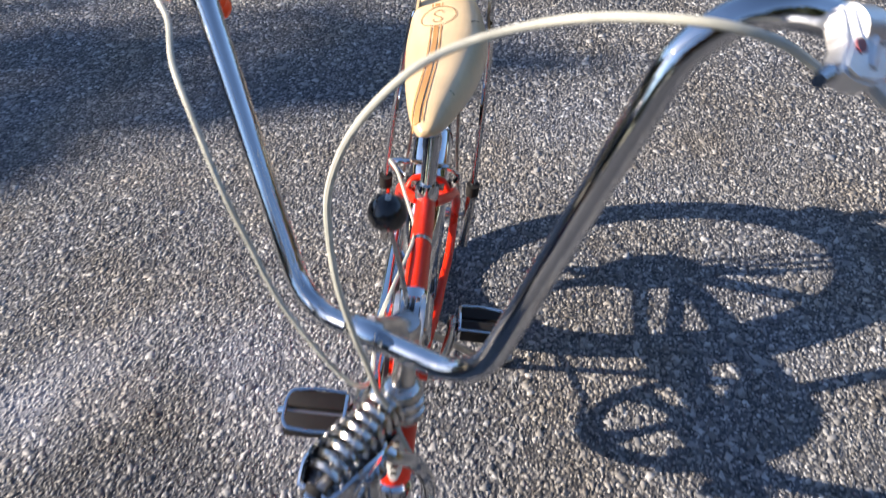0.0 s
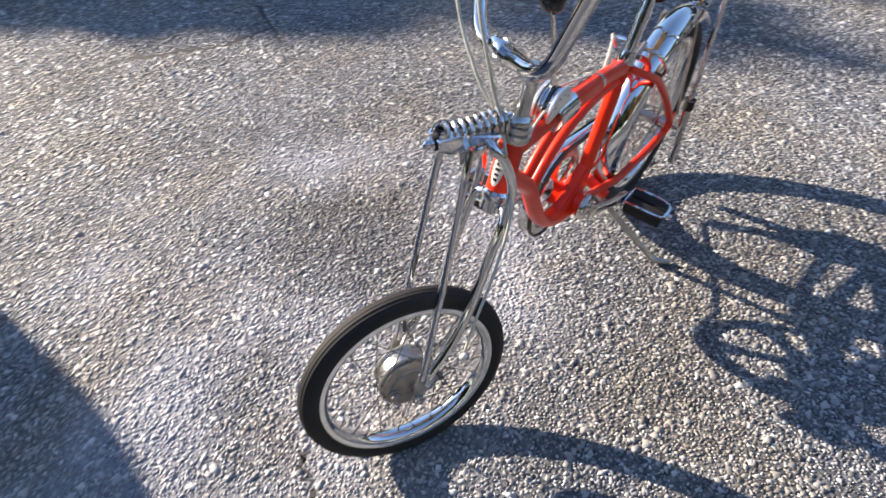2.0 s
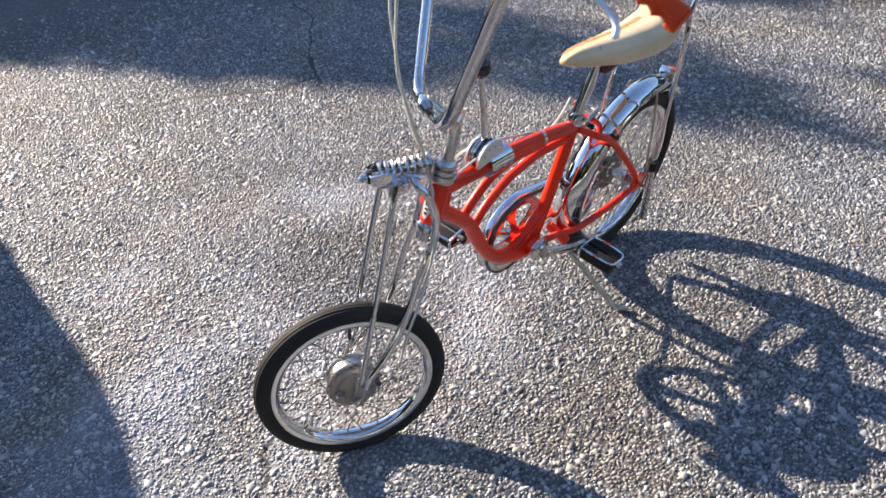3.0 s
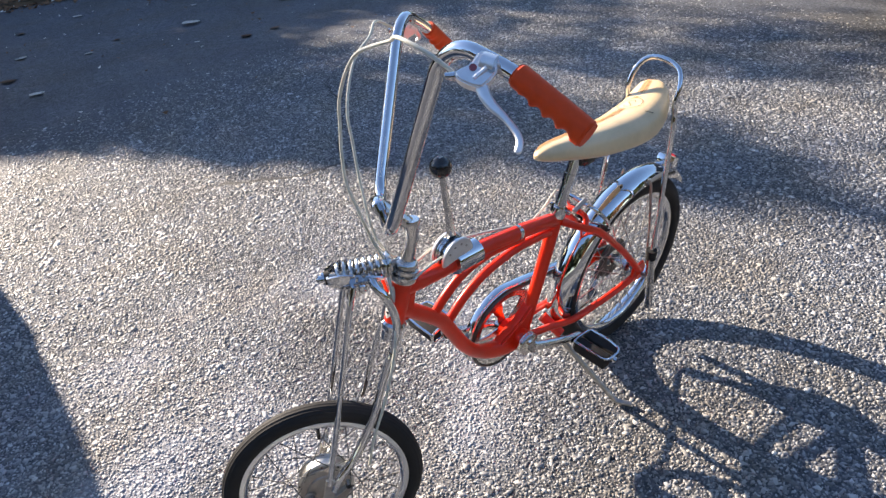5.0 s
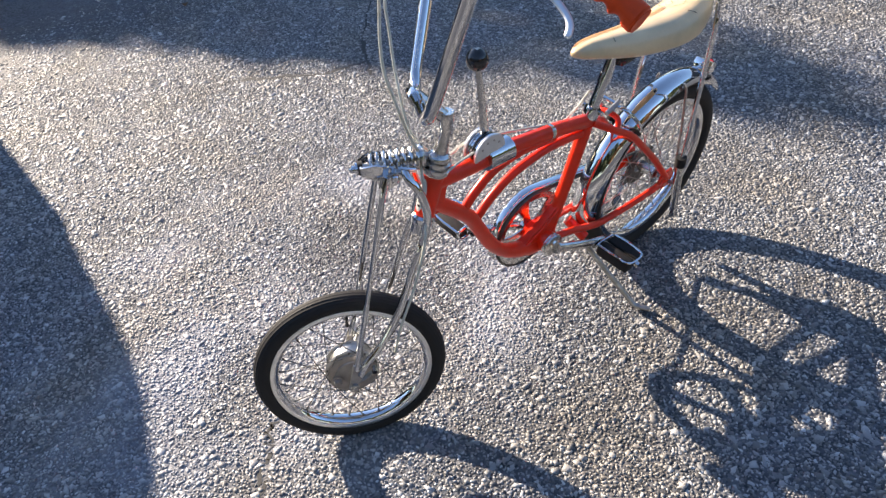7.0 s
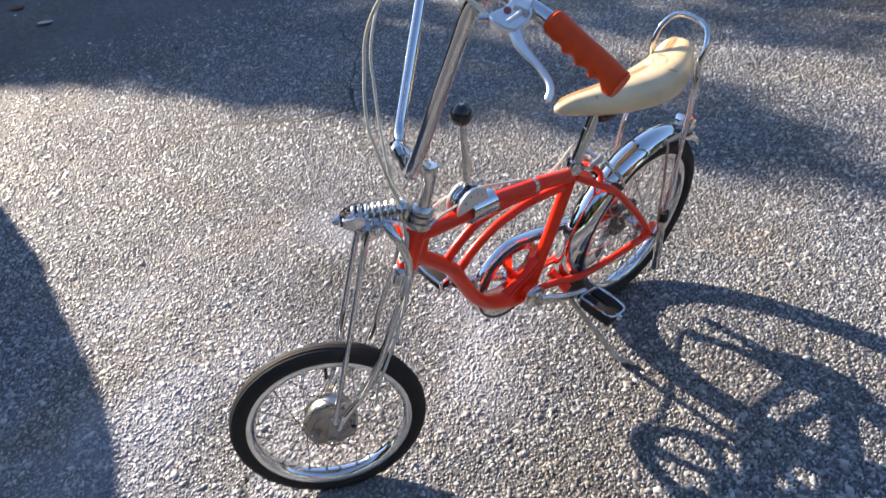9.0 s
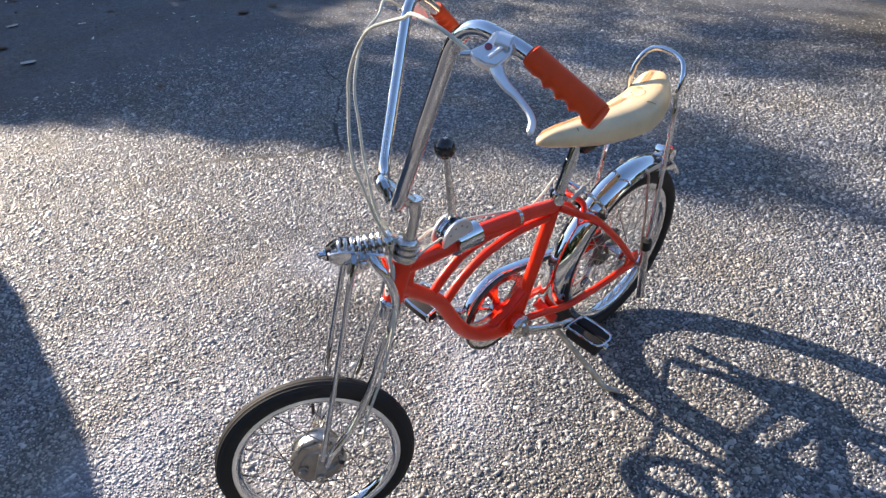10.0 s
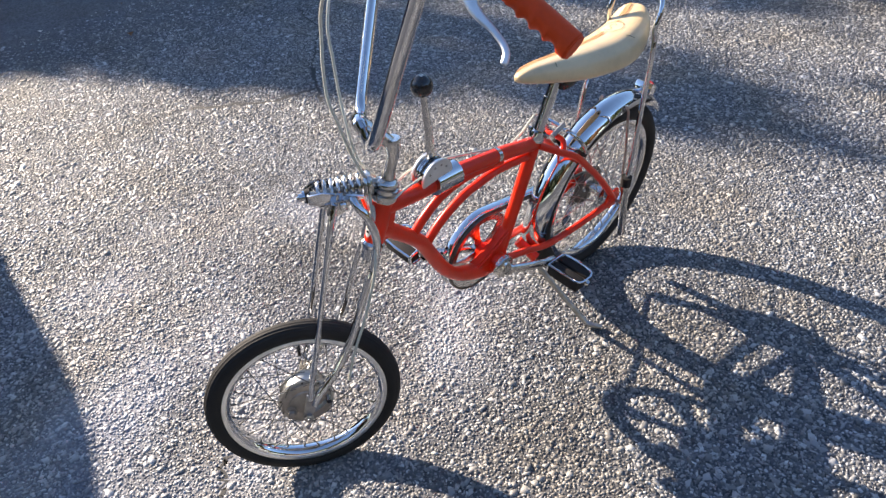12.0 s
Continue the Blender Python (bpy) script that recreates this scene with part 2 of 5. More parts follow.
def asphalt_material():
    m = bpy.data.materials.new("asphalt")
    m.use_nodes = True
    nt, N, L = m.node_tree, m.node_tree.nodes, m.node_tree.links
    b = N["Principled BSDF"]
    tc = N.new("ShaderNodeTexCoord")
    vor = N.new("ShaderNodeTexVoronoi")
    vor.inputs["Scale"].default_value = 110
    L.new(tc.outputs["Object"], vor.inputs["Vector"])
    ramp = N.new("ShaderNodeValToRGB")
    ramp.color_ramp.elements[0].color = (0.018, 0.020, 0.025, 1)
    ramp.color_ramp.elements[1].color = (0.125, 0.130, 0.142, 1)
    L.new(vor.outputs["Color"], ramp.inputs["Fac"])
    grit = N.new("ShaderNodeTexNoise")
    grit.inputs["Scale"].default_value = 16
    grit.inputs["Detail"].default_value = 9
    grit.inputs["Roughness"].default_value = 0.8
    L.new(tc.outputs["Object"], grit.inputs["Vector"])
    gm = N.new("ShaderNodeMapRange")
    gm.inputs["From Min"].default_value, gm.inputs["From Max"].default_value = 0.3, 0.7
    gm.inputs["To Min"].default_value, gm.inputs["To Max"].default_value = 0.55, 1.55
    L.new(grit.outputs["Fac"], gm.inputs["Value"])
    gmix = N.new("ShaderNodeMix")
    gmix.data_type, gmix.blend_type = 'RGBA', 'MULTIPLY'
    gmix.inputs["Factor"].default_value = 1.0
    L.new(ramp.outputs["Color"], gmix.inputs["A"])
    L.new(gm.outputs["Result"], gmix.inputs["B"])
    L.new(weathered_with_caustics(N, L, gmix.outputs["Result"], tc), b.inputs["Base Color"])
    b.inputs["Roughness"].default_value = 0.75
    bump = N.new("ShaderNodeBump")
    bump.inputs["Strength"].default_value = 0.8
    bump.inputs["Distance"].default_value = 0.003
    bump.invert = True
    L.new(vor.outputs["Distance"], bump.inputs["Height"])
    L.new(bump.outputs["Normal"], b.inputs["Normal"])
    return m


ASPHALT = asphalt_material()
bm = bmesh.new()
bmesh.ops.create_grid(bm, x_segments=2, y_segments=2, size=150)
ground = new("ground", mesh_object("ground", bm, ASPHALT, smooth=False))
tagged(ground, "worn grey asphalt driveway with coarse pale aggregate", "asphalt", kind="structure")

# ---------------------------------------------------------------- the bicycle
# Its own axes: x forwards, y to its left, z up its leaning plane; the rear wheel stands near the origin.
LEAN, YAW = radians(7.2), radians(0.9)
ax_x = Vector((math.cos(YAW), math.sin(YAW), 0))
ax_y = Vector((-math.sin(YAW) * math.cos(LEAN), math.cos(YAW) * math.cos(LEAN), -math.sin(LEAN)))
ax_z = ax_x.cross(ax_y)
BIKE = Matrix.Translation((0, -0.005, 0)) @ Matrix((ax_x, ax_y, ax_z)).transposed().to_4x4()
bicycle = empty("bicycle", BIKE)
tagged(bicycle, "red bicycle with high chrome handlebar and cream banana seat", "bicycle")

# The steering's axes: x forwards, y left, z up the head tube, turned to the right.
RAKE, STEER = radians(18.2), radians(-29.8)
HEAD = Vector((0.7077, 0, 0.679))
sf = Vector((math.cos(RAKE), 0, math.sin(RAKE)))
sa = Vector((-math.sin(RAKE), 0, math.cos(RAKE)))
S = Matrix.Translation(HEAD) @ Matrix((sf, Vector((0, 1, 0)), sa)).transposed().to_4x4() @ Matrix.Rotation(STEER, 4, 'Z')
SB = S @ Matrix.Translation((0.010, 0, 0.003))      # where the cables run in the steering


# ---- wheels
def wheel(name, centre, m, R, tr, rim_r, spokes, tread, label):
    """A wheel about the y axis at centre, under the bicycle with the local pose m."""
    base = (m or Matrix()) @ Matrix.Translation(centre)
    rw = 0.0175
    prof = [(rim_r + 0.001, rw), (rim_r + 0.003, rw - 0.001), (rim_r + 0.003, rw - 0.003), (rim_r - 0.003, rw - 0.004), (rim_r - 0.009, rw - 0.006),
            (rim_r - 0.013, 0.006), (rim_r - 0.0135, 0), (rim_r - 0.013, -0.006), (rim_r - 0.009, -rw + 0.006), (rim_r - 0.003, -rw + 0.004),
            (rim_r + 0.003, -rw + 0.003), (rim_r + 0.003, -rw + 0.001), (rim_r + 0.001, -rw), (rim_r - 0.007, -rw + 0.001),
            (rim_r - 0.012, -rw + 0.0035), (rim_r - 0.0165, -0.007), (rim_r - 0.017, 0), (rim_r - 0.0165, 0.007), (rim_r - 0.012, rw - 0.0035), (rim_r - 0.007, rw - 0.001)]
    w = part(name, lathe(prof, 'y', 96, closed=True), CHROME, bicycle, label, base)
    # tyre with a ribbed tread
    prof = []
    n = 40
    for k in range(n):
        a = 2 * math.pi * k / n
        c, s = math.cos(a), math.sin(a)
        r = tr
        if tread and c > 0.35 and k % 2:
            r -= 0.0011
        x = R - tr + r * c * (1.0 if c > 0 else 0.9)
        y = r * s
        prof.append((x, y))
    part("tyre", lathe(prof, 'y', 112, closed=True), RUBBER, w, "black rubber tyre with fine tread ribs")
    return w


def add_spokes(w, rim_r, hub_r, hub_y, count, mat=SPOKE, thick=0.00095):
    """Crossed wire spokes, each one an object on a shared mesh."""
    protos = []
    for side in (1, -1):
        for lead in (1, -1):
            a = lead * radians(62)
            p0 = (hub_r * math.cos(a), side * hub_y, hub_r * math.sin(a))
            p1 = ((rim_r - 0.014), side * 0.003, 0)
            bm = tube([p0, p1], thick, 6)
            sweep(bm, [p1, tuple(Vector(p1) + (Vector(p0) - Vector(p1)).normalized() * 0.012)], 0.002, 6)
            protos.append(mesh_object("spoke", bm, mat))
    for k in range(count):
        ob = new("spoke", protos[k % 4])
        ob.parent = w
        ob.matrix_local = Matrix.Rotation(2 * math.pi * (k + 0.5) / count, 4, 'Y')


FW = (0.0725, 0, -0.5268)
front_wheel = wheel("front_wheel", FW, S, 0.2045, 0.0216, 0.168, 28, True, "small chrome front wheel with drum brake")
add_spokes(front_wheel, 0.168, 0.051, 0.021, 28)
RW = (-0.021, 0, 0.2575)
rear_wheel = wheel("rear_wheel", RW, None, 0.2555, 0.0255, 0.207, 28, False, "chrome rear wheel with smooth tyre")
add_spokes(rear_wheel, 0.207, 0.026, 0.03, 36, STEEL, 0.0012)

# satin side bands of the front rim
for s in (1, -1):
    part("rim_band", lathe([(0.168 - 0.0055, s * 0.0168), (0.168 - 0.005, s * 0.0182), (0.168 + 0.0015, s * 0.0186), (0.168 + 0.003, s * 0.0176)], 'y', 96), ALLOY, front_wheel, "satin metal rim side")
# front drum brake hub
hub = part("drum_hub", lathe([(0.004, -0.036), (0.0291, -0.036), (0.0336, -0.032), (0.0504, -0.030), (0.0526, -0.026), (0.0504, -0.022), (0.0476, -0.020), (0.0476, 0.002), (0.0504, 0.005), (0.0566, 0.007), (0.0582, 0.010), (0.0566, 0.013), (0.0515, 0.014), (0.004, 0.014)], 'y', 56), DRUM, front_wheel, "dull aluminium drum brake hub")
part("brake_plate", lathe([(0.0521, 0.0145), (0.0521, 0.018), (0.0487, 0.0205), (0.0381, 0.0215), (0.0358, 0.0245), (0.0235, 0.0255), (0.019, 0.029), (0.01, 0.030), (0.004, 0.031)], 'y', 48), BRAKE_PLATE, front_wheel, "dull brownish grey brake plate")
for k in range(10):
    part("flange_bolt", lathe([(0, 0.0155), (0.0022, 0.0150), (0.0026, 0.0132)], 'y', 10), CHAIN, hub, m=Matrix.Rotation(2 * math.pi * k / 10, 4, 'Y') @ Matrix.Translation((0.0545, 0, 0)))
part("axle", tube([(0, -0.07, 0), (0, 0.07, 0)], 0.0048, 12), STEEL, front_wheel)
for s in (1, -1):
    part("axle_nut", lathe([(0.0045, s * 0.057), (0.0095, s * 0.057), (0.0095, s * 0.064), (0.005, s * 0.066)], 'y', 6), STEEL, front_wheel)
part("brake_arm", tube(rounded([(0.0, 0.05, 0.0), (-0.022, 0.05, 0.022), (-0.034, 0.052, 0.044)], 0.01), 0.006, 8, flat=0.45), STEEL, front_wheel, "dull steel torque arm")
part("arm_bolt", tube([(-0.034, 0.044, 0.044), (-0.034, 0.06, 0.044)], 0.0055, 8), BLACK, front_wheel)
part("brake_cam", lathe([(0.003, 0.03), (0.012, 0.031), (0.012, 0.036), (0.009, 0.037), (0.009, 0.043), (0.006, 0.046), (0.0, 0.046)], 'y', 20), BRAKE_PLATE, front_wheel, m=Matrix.Translation((0.030, -0.008, -0.016)))
part("valve", tube([(0, 0.0, -0.15), (0, 0.0, -0.118)], 0.0038, 8), BLACK, front_wheel, m=Matrix.Rotation(radians(194), 4, 'Y'))
part("rear_hub", lathe([(0.004, -0.05), (0.014, -0.05), (0.016, -0.034), (0.029, -0.032), (0.029, -0.028), (0.015, -0.024), (0.0135, 0.02), (0.028, 0.027), (0.028, 0.031), (0.015, 0.034), (0.013, 0.05), (0.004, 0.05)], 'y', 32), CHROME_WORN, rear_wheel)
part("axle", tube([(0, -0.085, 0), (0, 0.1, 0)], 0.0048, 12), STEEL, rear_wheel)

# ---- frame
frame_root = part("frame", tube([(0.754, 0, 0.538), (0.721, 0, 0.638)], 0.0195, 20), RED, bicycle, "glossy red painted steel frame")


def frame_tube(name, pts, r, n=8, **kw):
    path = spline(pts, n)
    return part(name, tube(path, r, 16, **kw), RED, frame_root)


frame_tube("top_tube", [(0.722, 0, 0.624), (0.667, 0, 0.612), (0.606, 0, 0.606), (0.525, 0, 0.601), (0.4016, 0, 0.580), (0.3354, 0, 0.565), (0.280, 0, 0.552)], [0.0195 - 0.0037 * min(1, k / 8) for k in range(49)])
frame_tube("down_tube", [(0.745, 0, 0.580), (0.7217, 0, 0.567), (0.692, 0, 0.540), (0.650, 0, 0.498), (0.628, 0, 0.472), (0.604, 0, 0.428), (0.571, 0, 0.368), (0.534, 0, 0.320), (0.490, 0, 0.289), (0.4337, 0, 0.267), (0.395, 0, 0.268)],
           [0.0195 - 0.0037 * min(1, k / 10) + 0.010 * max(0.0, (k - 58) / 22) for k in range(81)])
frame_tube("mid_tube", [(0.6493, 0, 0.506), (0.6208, 0, 0.5338), (0.5762, 0, 0.5619), (0.5299, 0, 0.5722), (0.4815, 0, 0.5736), (0.4406, 0, 0.568), (0.395, 0, 0.562)], 0.0095)
frame_tube("mid_tube", [(0.6161, 0, 0.458), (0.5719, 0, 0.4969), (0.5157, 0, 0.5252), (0.4669, 0, 0.5355), (0.4058, 0, 0.5404), (0.3402, 0, 0.5336), (0.290, 0, 0.526)], 0.0095)
frame_tube("seat_tube", [(0.372, 0, 0.276), (0.340, 0, 0.371), (0.3185, 0, 0.4363), (0.281, 0, 0.562)], 0.0150)
part("head_gusset", plate([(0.736, 0.620), (0.697, 0.612), (0.702, 0.588), (0.708, 0.552), (0.728, 0.548), (0.750, 0.552)], -0.013, 0.013, 0.005), RED, frame_root)
part("bracket_gusset", plate([(0.417, 0.262), (0.487, 0.290), (0.445, 0.302), (0.395, 0.325), (0.352, 0.355), (0.362, 0.295), (0.352, 0.268)], -0.014, 0.014, 0.005), RED, frame_root)
part("bottom_bracket", tube([(0.400, -0.034, 0.276), (0.400, 0.034, 0.276)], 0.0265, 28), RED, frame_root)
for s in (1, -1):
    frame_tube("seat_stay", [(0.282, s * 0.012, 0.552), (0.2292, s * 0.034, 0.5194), (0.1736, s * 0.046, 0.4837), (0.1119, s * 0.053, 0.4201), (0.0578, s * 0.058, 0.3592), (0.0009, s * 0.061, 0.2871), (-0.014, s * 0.061, 0.270)], 0.0085)
    frame_tube("chain_stay", [(0.385, s * 0.02, 0.274), (0.3614, s * 0.026, 0.2735), (0.318, s * 0.032, 0.266), (0.2356, s * 0.042, 0.244), (0.1694, s * 0.048, 0.2435), (0.101, s * 0.056, 0.2505), (0.0234, s * 0.06, 0.256), (-0.0134, s * 0.061, 0.266)], 0.0088)
    part("dropout", plate([(0.012, 0.292), (-0.028, 0.294), (-0.040, 0.268), (-0.030, 0.240), (0.0, 0.240), (0.022, 0.262)], s * 0.058, s * 0.064), RED, frame_root)

# ---- seat post, seat, sissy bar
part("seat_post", tube([(0.284, 0, 0.555), (0.249, 0, 0.648), (0.232, 0, 0.695)], 0.0125, 16), CHROME, bicycle, "chrome seat post")


# Sections along the seat: place, half width, top, bottom.
SEAT_ROWS = [(0.3577, 0.007, 0.7415, 0.7330), (0.3469, 0.0170, 0.7486, 0.7250), (0.3206, 0.0262, 0.7529, 0.7150), (0.2816, 0.0362, 0.7509, 0.7030), (0.2134, 0.0504, 0.7444, 0.6807), (0.1452, 0.0616, 0.7389, 0.6685), (0.0868, 0.0684, 0.7361, 0.6613), (0.0361, 0.0703, 0.7405, 0.6623), (-0.0099, 0.0617, 0.7468, 0.6815), (-0.0375, 0.0534, 0.7611, 0.71), (-0.0526, 0.0395, 0.77, 0.7438), (-0.0574, 0.0178, 0.7694, 0.757)]
# The seat has slewed on its post.
SEAT_TURN = Matrix.Translation((0, 0.004, 0.70)) @ Matrix.Rotation(0.3255, 4, 'X') @ Matrix.Translation((0, 0, -0.70))


def banana_seat():
    """A seat lofted through its sections."""
    rows = SEAT_ROWS
    bm = bmesh.new()
    rings = []
    seg = 28
    for x, w, top, bot in rows:
        ring = []
        mid = bot + (top - bot) * 0.35
        for k in range(seg):
            a = 2 * math.pi * k / seg
            c, s = math.cos(a), math.sin(a)
            yy = w * math.copysign(abs(c) ** 0.75, c)
            zz = mid + ((top - mid) * abs(s) ** 0.8 if s > 0 else -(mid - bot) * abs(s) ** 0.55)
            ring.append(bm.verts.new((x, yy, zz)))
        rings.append(ring)
    for a, b in zip(rings, rings[1:]):
        for k in range(seg):
            bm.faces.new((a[k], b[k], b[(k + 1) % seg], a[(k + 1) % seg]))
    bm.faces.new(rings[0])
    bm.faces.new(rings[-1][::-1])
    bmesh.ops.recalc_face_normals(bm, faces=bm.faces)
    return bm


seat = part("seat", banana_seat(), SEAT, bicycle, "cream vinyl banana seat with brown stripes", SEAT_TURN)
sub = seat.modifiers.new("smooth", 'SUBSURF')
sub.levels = sub.render_levels = 1
# sissy bar: one chrome hoop from axle to axle
hoop = []
for s in (1, -1):
    side = [(-0.006, s * 0.091, 0.345), (-0.009, s * 0.09, 0.40), (-0.006, s * 0.085, 0.60), (-0.006, s * 0.079, 0.70), (-0.009, s * 0.074, 0.735), (0.0, s * 0.073, 0.765), (-0.012, s * 0.07, 0.80), (-0.028, s * 0.056, 0.824), (-0.038, s * 0.032, 0.8345)]
    if s < 0:
        side = [(x, y * (1.0 - 0.3 * min(1.0, max(0.0, (z - 0.45) / 0.3))), z) for x, y, z in side]
    hoop += side if s > 0 else [(-0.040, 0.0, 0.838)] + side[::-1]
hoop = [(x - 0.010 * k, y, z - 0.014 * k) for x, y, z in hoop for k in [min(1.0, max(0.0, (z - 0.65) / 0.12))]]
sissy_bar = part("sissy_bar", tube(spline(hoop, 6), 0.0062, 12), CHROME, bicycle, "chrome sissy bar hoop")
for s in (1, -1):
    part("strut_tube", tube([(-0.0075, s * 0.091, 0.335), (-0.049, s * 0.091, 0.141)], 0.0105, 16), CHROME_WORN, sissy_bar, "worn chrome lower strut")
    part("strut_bushing", tube([(-0.0055, s * 0.091, 0.358), (-0.0085, s * 0.091, 0.330)], 0.0135, 16), RUBBER, sissy_bar, "black rubber bushing")


# ---- rear fender
def fender():
    bm = bmesh.new()
    rows = []
    for i in range(49):
        a = radians(-5 + 140 * i / 48)
        ring = []
        for j in range(13):
            b = -1 + 2 * j / 12
            r = 0.286 - 0.022 * b * b - (0.006 if abs(b) > 0.95 else 0)
            y = 0.036 * b
            ring.append(bm.verts.new((RW[0] + r * math.cos(a), y, RW[2] + r * math.sin(a))))
        rows.append(ring)
    for r0, r1 in zip(rows, rows[1:]):
        for j in range(12):
            bm.faces.new((r0[j], r0[j + 1], r1[j + 1], r1[j]))
    bmesh.ops.recalc_face_normals(bm, faces=bm.faces)
    bmesh.ops.solidify(bm, geom=list(bm.faces), thickness=0.0015)
    return bm


rear_fender = part("rear_fender", fender(), CHROME, bicycle, "short polished chrome rear fender")

# ---- cranks, pedals, chain and guard
BBX, BBZ = 0.400, 0.276
CWR = 0.106
cw = part("chainwheel", lathe([(0.088, -0.034), (CWR - 0.003, -0.034), (CWR - 0.003, -0.038), (0.083, -0.038)], 'y', 56, closed=True), CHROME_WORN, bicycle, "worn chrome chainwheel", Matrix.Translation((BBX, 0, BBZ)))
for k in range(50):
    a = 2 * math.pi * k / 50
    if k == 0:
        tooth = part("tooth", plate([(CWR - 0.0035, -0.003), (CWR, -0.0012), (CWR, 0.0012), (CWR - 0.0035, 0.003)], -0.037, -0.035), CHROME_WORN, cw)
    else:
        copy_part(tooth, Matrix.Rotation(-a, 4, 'Y'), cw)
for k in range(5):
    arm = plate([(0.01, -0.012), (0.055, -0.009), (0.094, -0.02), (0.094, 0.02), (0.055, 0.009), (0.01, 0.012)], -0.0375, -0.0345)
    part("chainwheel_arm", arm, CHROME_WORN, cw, m=Matrix.Rotation(2 * math.pi * k / 5, 4, 'Y'))
part("crank_disc", lathe([(0.0, 0.05), (0.014, 0.05), (0.018, 0.046), (0.028, 0.045), (0.030, 0.042), (0.030, 0.034), (0.0, 0.034)], 'y', 28), CHROME_WORN, bicycle, "worn chrome bearing cup", Matrix.Translation((BBX, 0, BBZ)))
part("crank_disc", lathe([(0.0, -0.064), (0.014, -0.064), (0.018, -0.056), (0.024, -0.05), (0.024, -0.037), (0.0, -0.037)], 'y', 28), CHROME_WORN, bicycle, "worn chrome bearing cup", Matrix.Translation((BBX, 0, BBZ)))


def pedal(s, e, tip):
    """Block pedal: spindle, two rubber blocks, chrome bow rims; tip: how it is turned about its spindle."""
    m = Matrix.Translation((e.x, s * 0.078, e.z)) @ Matrix.Rotation(tip, 4, 'Y')
    ped = part("pedal", tube([(0, 0, 0), (0, s * 0.105, 0)], 0.0055, 10), STEEL, bicycle, "black rubber block pedal with chrome rims", m)
    for d in (0.0185, -0.0185):
        bm = box((0.029, 0.088, 0.031), (d, s * 0.056, -0.004), 0.005)
        part("pedal_block", bm, RUBBER, ped, "black ribbed rubber block")
    path = rounded([(0.033, s * 0.012, 0.012), (0.035, s * 0.06, 0.0135), (0.031, s * 0.095, 0.011), (0.018, s * 0.102, 0.008), (-0.018, s * 0.102, 0.008), (-0.031, s * 0.095, 0.011), (-0.035, s * 0.06, 0.0135), (-0.033, s * 0.012, 0.012)], 0.012)
    part("pedal_rim", tube(path, 0.0033, 8, flat=0.7), CHROME, ped, "chrome pedal rim")
    hoop = [Vector((0.034 * math.copysign(abs(math.cos(a)) ** 0.5, math.cos(a)), s * 0.010, 0.0145 * math.copysign(abs(math.sin(a)) ** 0.6, math.sin(a)))) for a in [2 * math.pi * k / 28 for k in range(29)]]
    part("pedal_plate", tube(hoop, 0.0034, 8), CHROME, ped, "chrome inner pedal ring")
    part("dust_cap", tube([(0, s * 0.105, 0), (0, s * 0.113, 0)], [0.009, 0.006], 14), CHROME, ped)


for s, ang, tip in ((1, 200, radians(-6)), (-1, 20, radians(8))):
    e = Vector((BBX + 0.158 * math.cos(radians(ang)), 0, BBZ + 0.158 * math.sin(radians(ang))))
    path = spline([(BBX, s * 0.054, BBZ), (BBX + (e.x - BBX) * 0.12, s * 0.057, BBZ + (e.z - BBZ) * 0.12), (BBX + (e.x - BBX) * 0.5, s * 0.068, BBZ + (e.z - BBZ) * 0.5), (e.x, s * 0.076, e.z)], 5)
    part("crank_arm", tube(path, [0.012] * 3 + [0.0095] * 9 + [0.009] * 2 + [0.011] * 2, 12, flat=1.3), CHROME_WORN, bicycle, "chrome crank arm")
    pedal(s, e, tip)

# chain: upper and lower runs and the wrap on the chainwheel
chain_path = []
for k in range(25):
    a = radians(95 - 190 * k / 24)
    chain_path.append((BBX + CWR * math.cos(a), -0.036, BBZ + CWR * math.sin(a)))
chain_path += [(0.33, -0.036, 0.178), (0.18, -0.038, 0.152), (0.075, -0.042, 0.128), (0.026, -0.044, 0.120)]
chain_path = [(-0.016, -0.042, RW[2] + 0.036), (0.18, -0.038, 0.335)] + chain_path
chain = part("chain", tube(chain_path, 0.0055, 6, flat=0.7, up=(0, 1, 0)), CHAIN, bicycle, "dark oily chain")
# chain guard: a chrome plate with a rolled upper rim
arc = [(BBX + 0.113 * math.cos(radians(a)), BBZ + 0.113 * math.sin(radians(a))) for a in range(-20, 101, 8)]
tail = [(0.28, 0.366), (0.15, 0.338), (0.035, 0.312), (0.02, 0.302), (0.025, 0.292)]
inner = [(0.15, 0.312), (0.28, 0.330), (0.35, 0.335)] + [(BBX + 0.062 * math.cos(radians(a)), BBZ + 0.062 * math.sin(radians(a))) for a in range(100, -21, -12)]
guard = part("chain_guard", plate(arc + tail + inner, -0.0605, -0.0585), CHROME, bicycle, "polished chrome chain guard")
rim_path = [(x, -0.049, z) for x, z in arc + tail[:3]]
part("guard_rim", tube(rim_path, 0.0115, 14, flat=0.3, up=(0, 1, 0)), CHROME, guard)
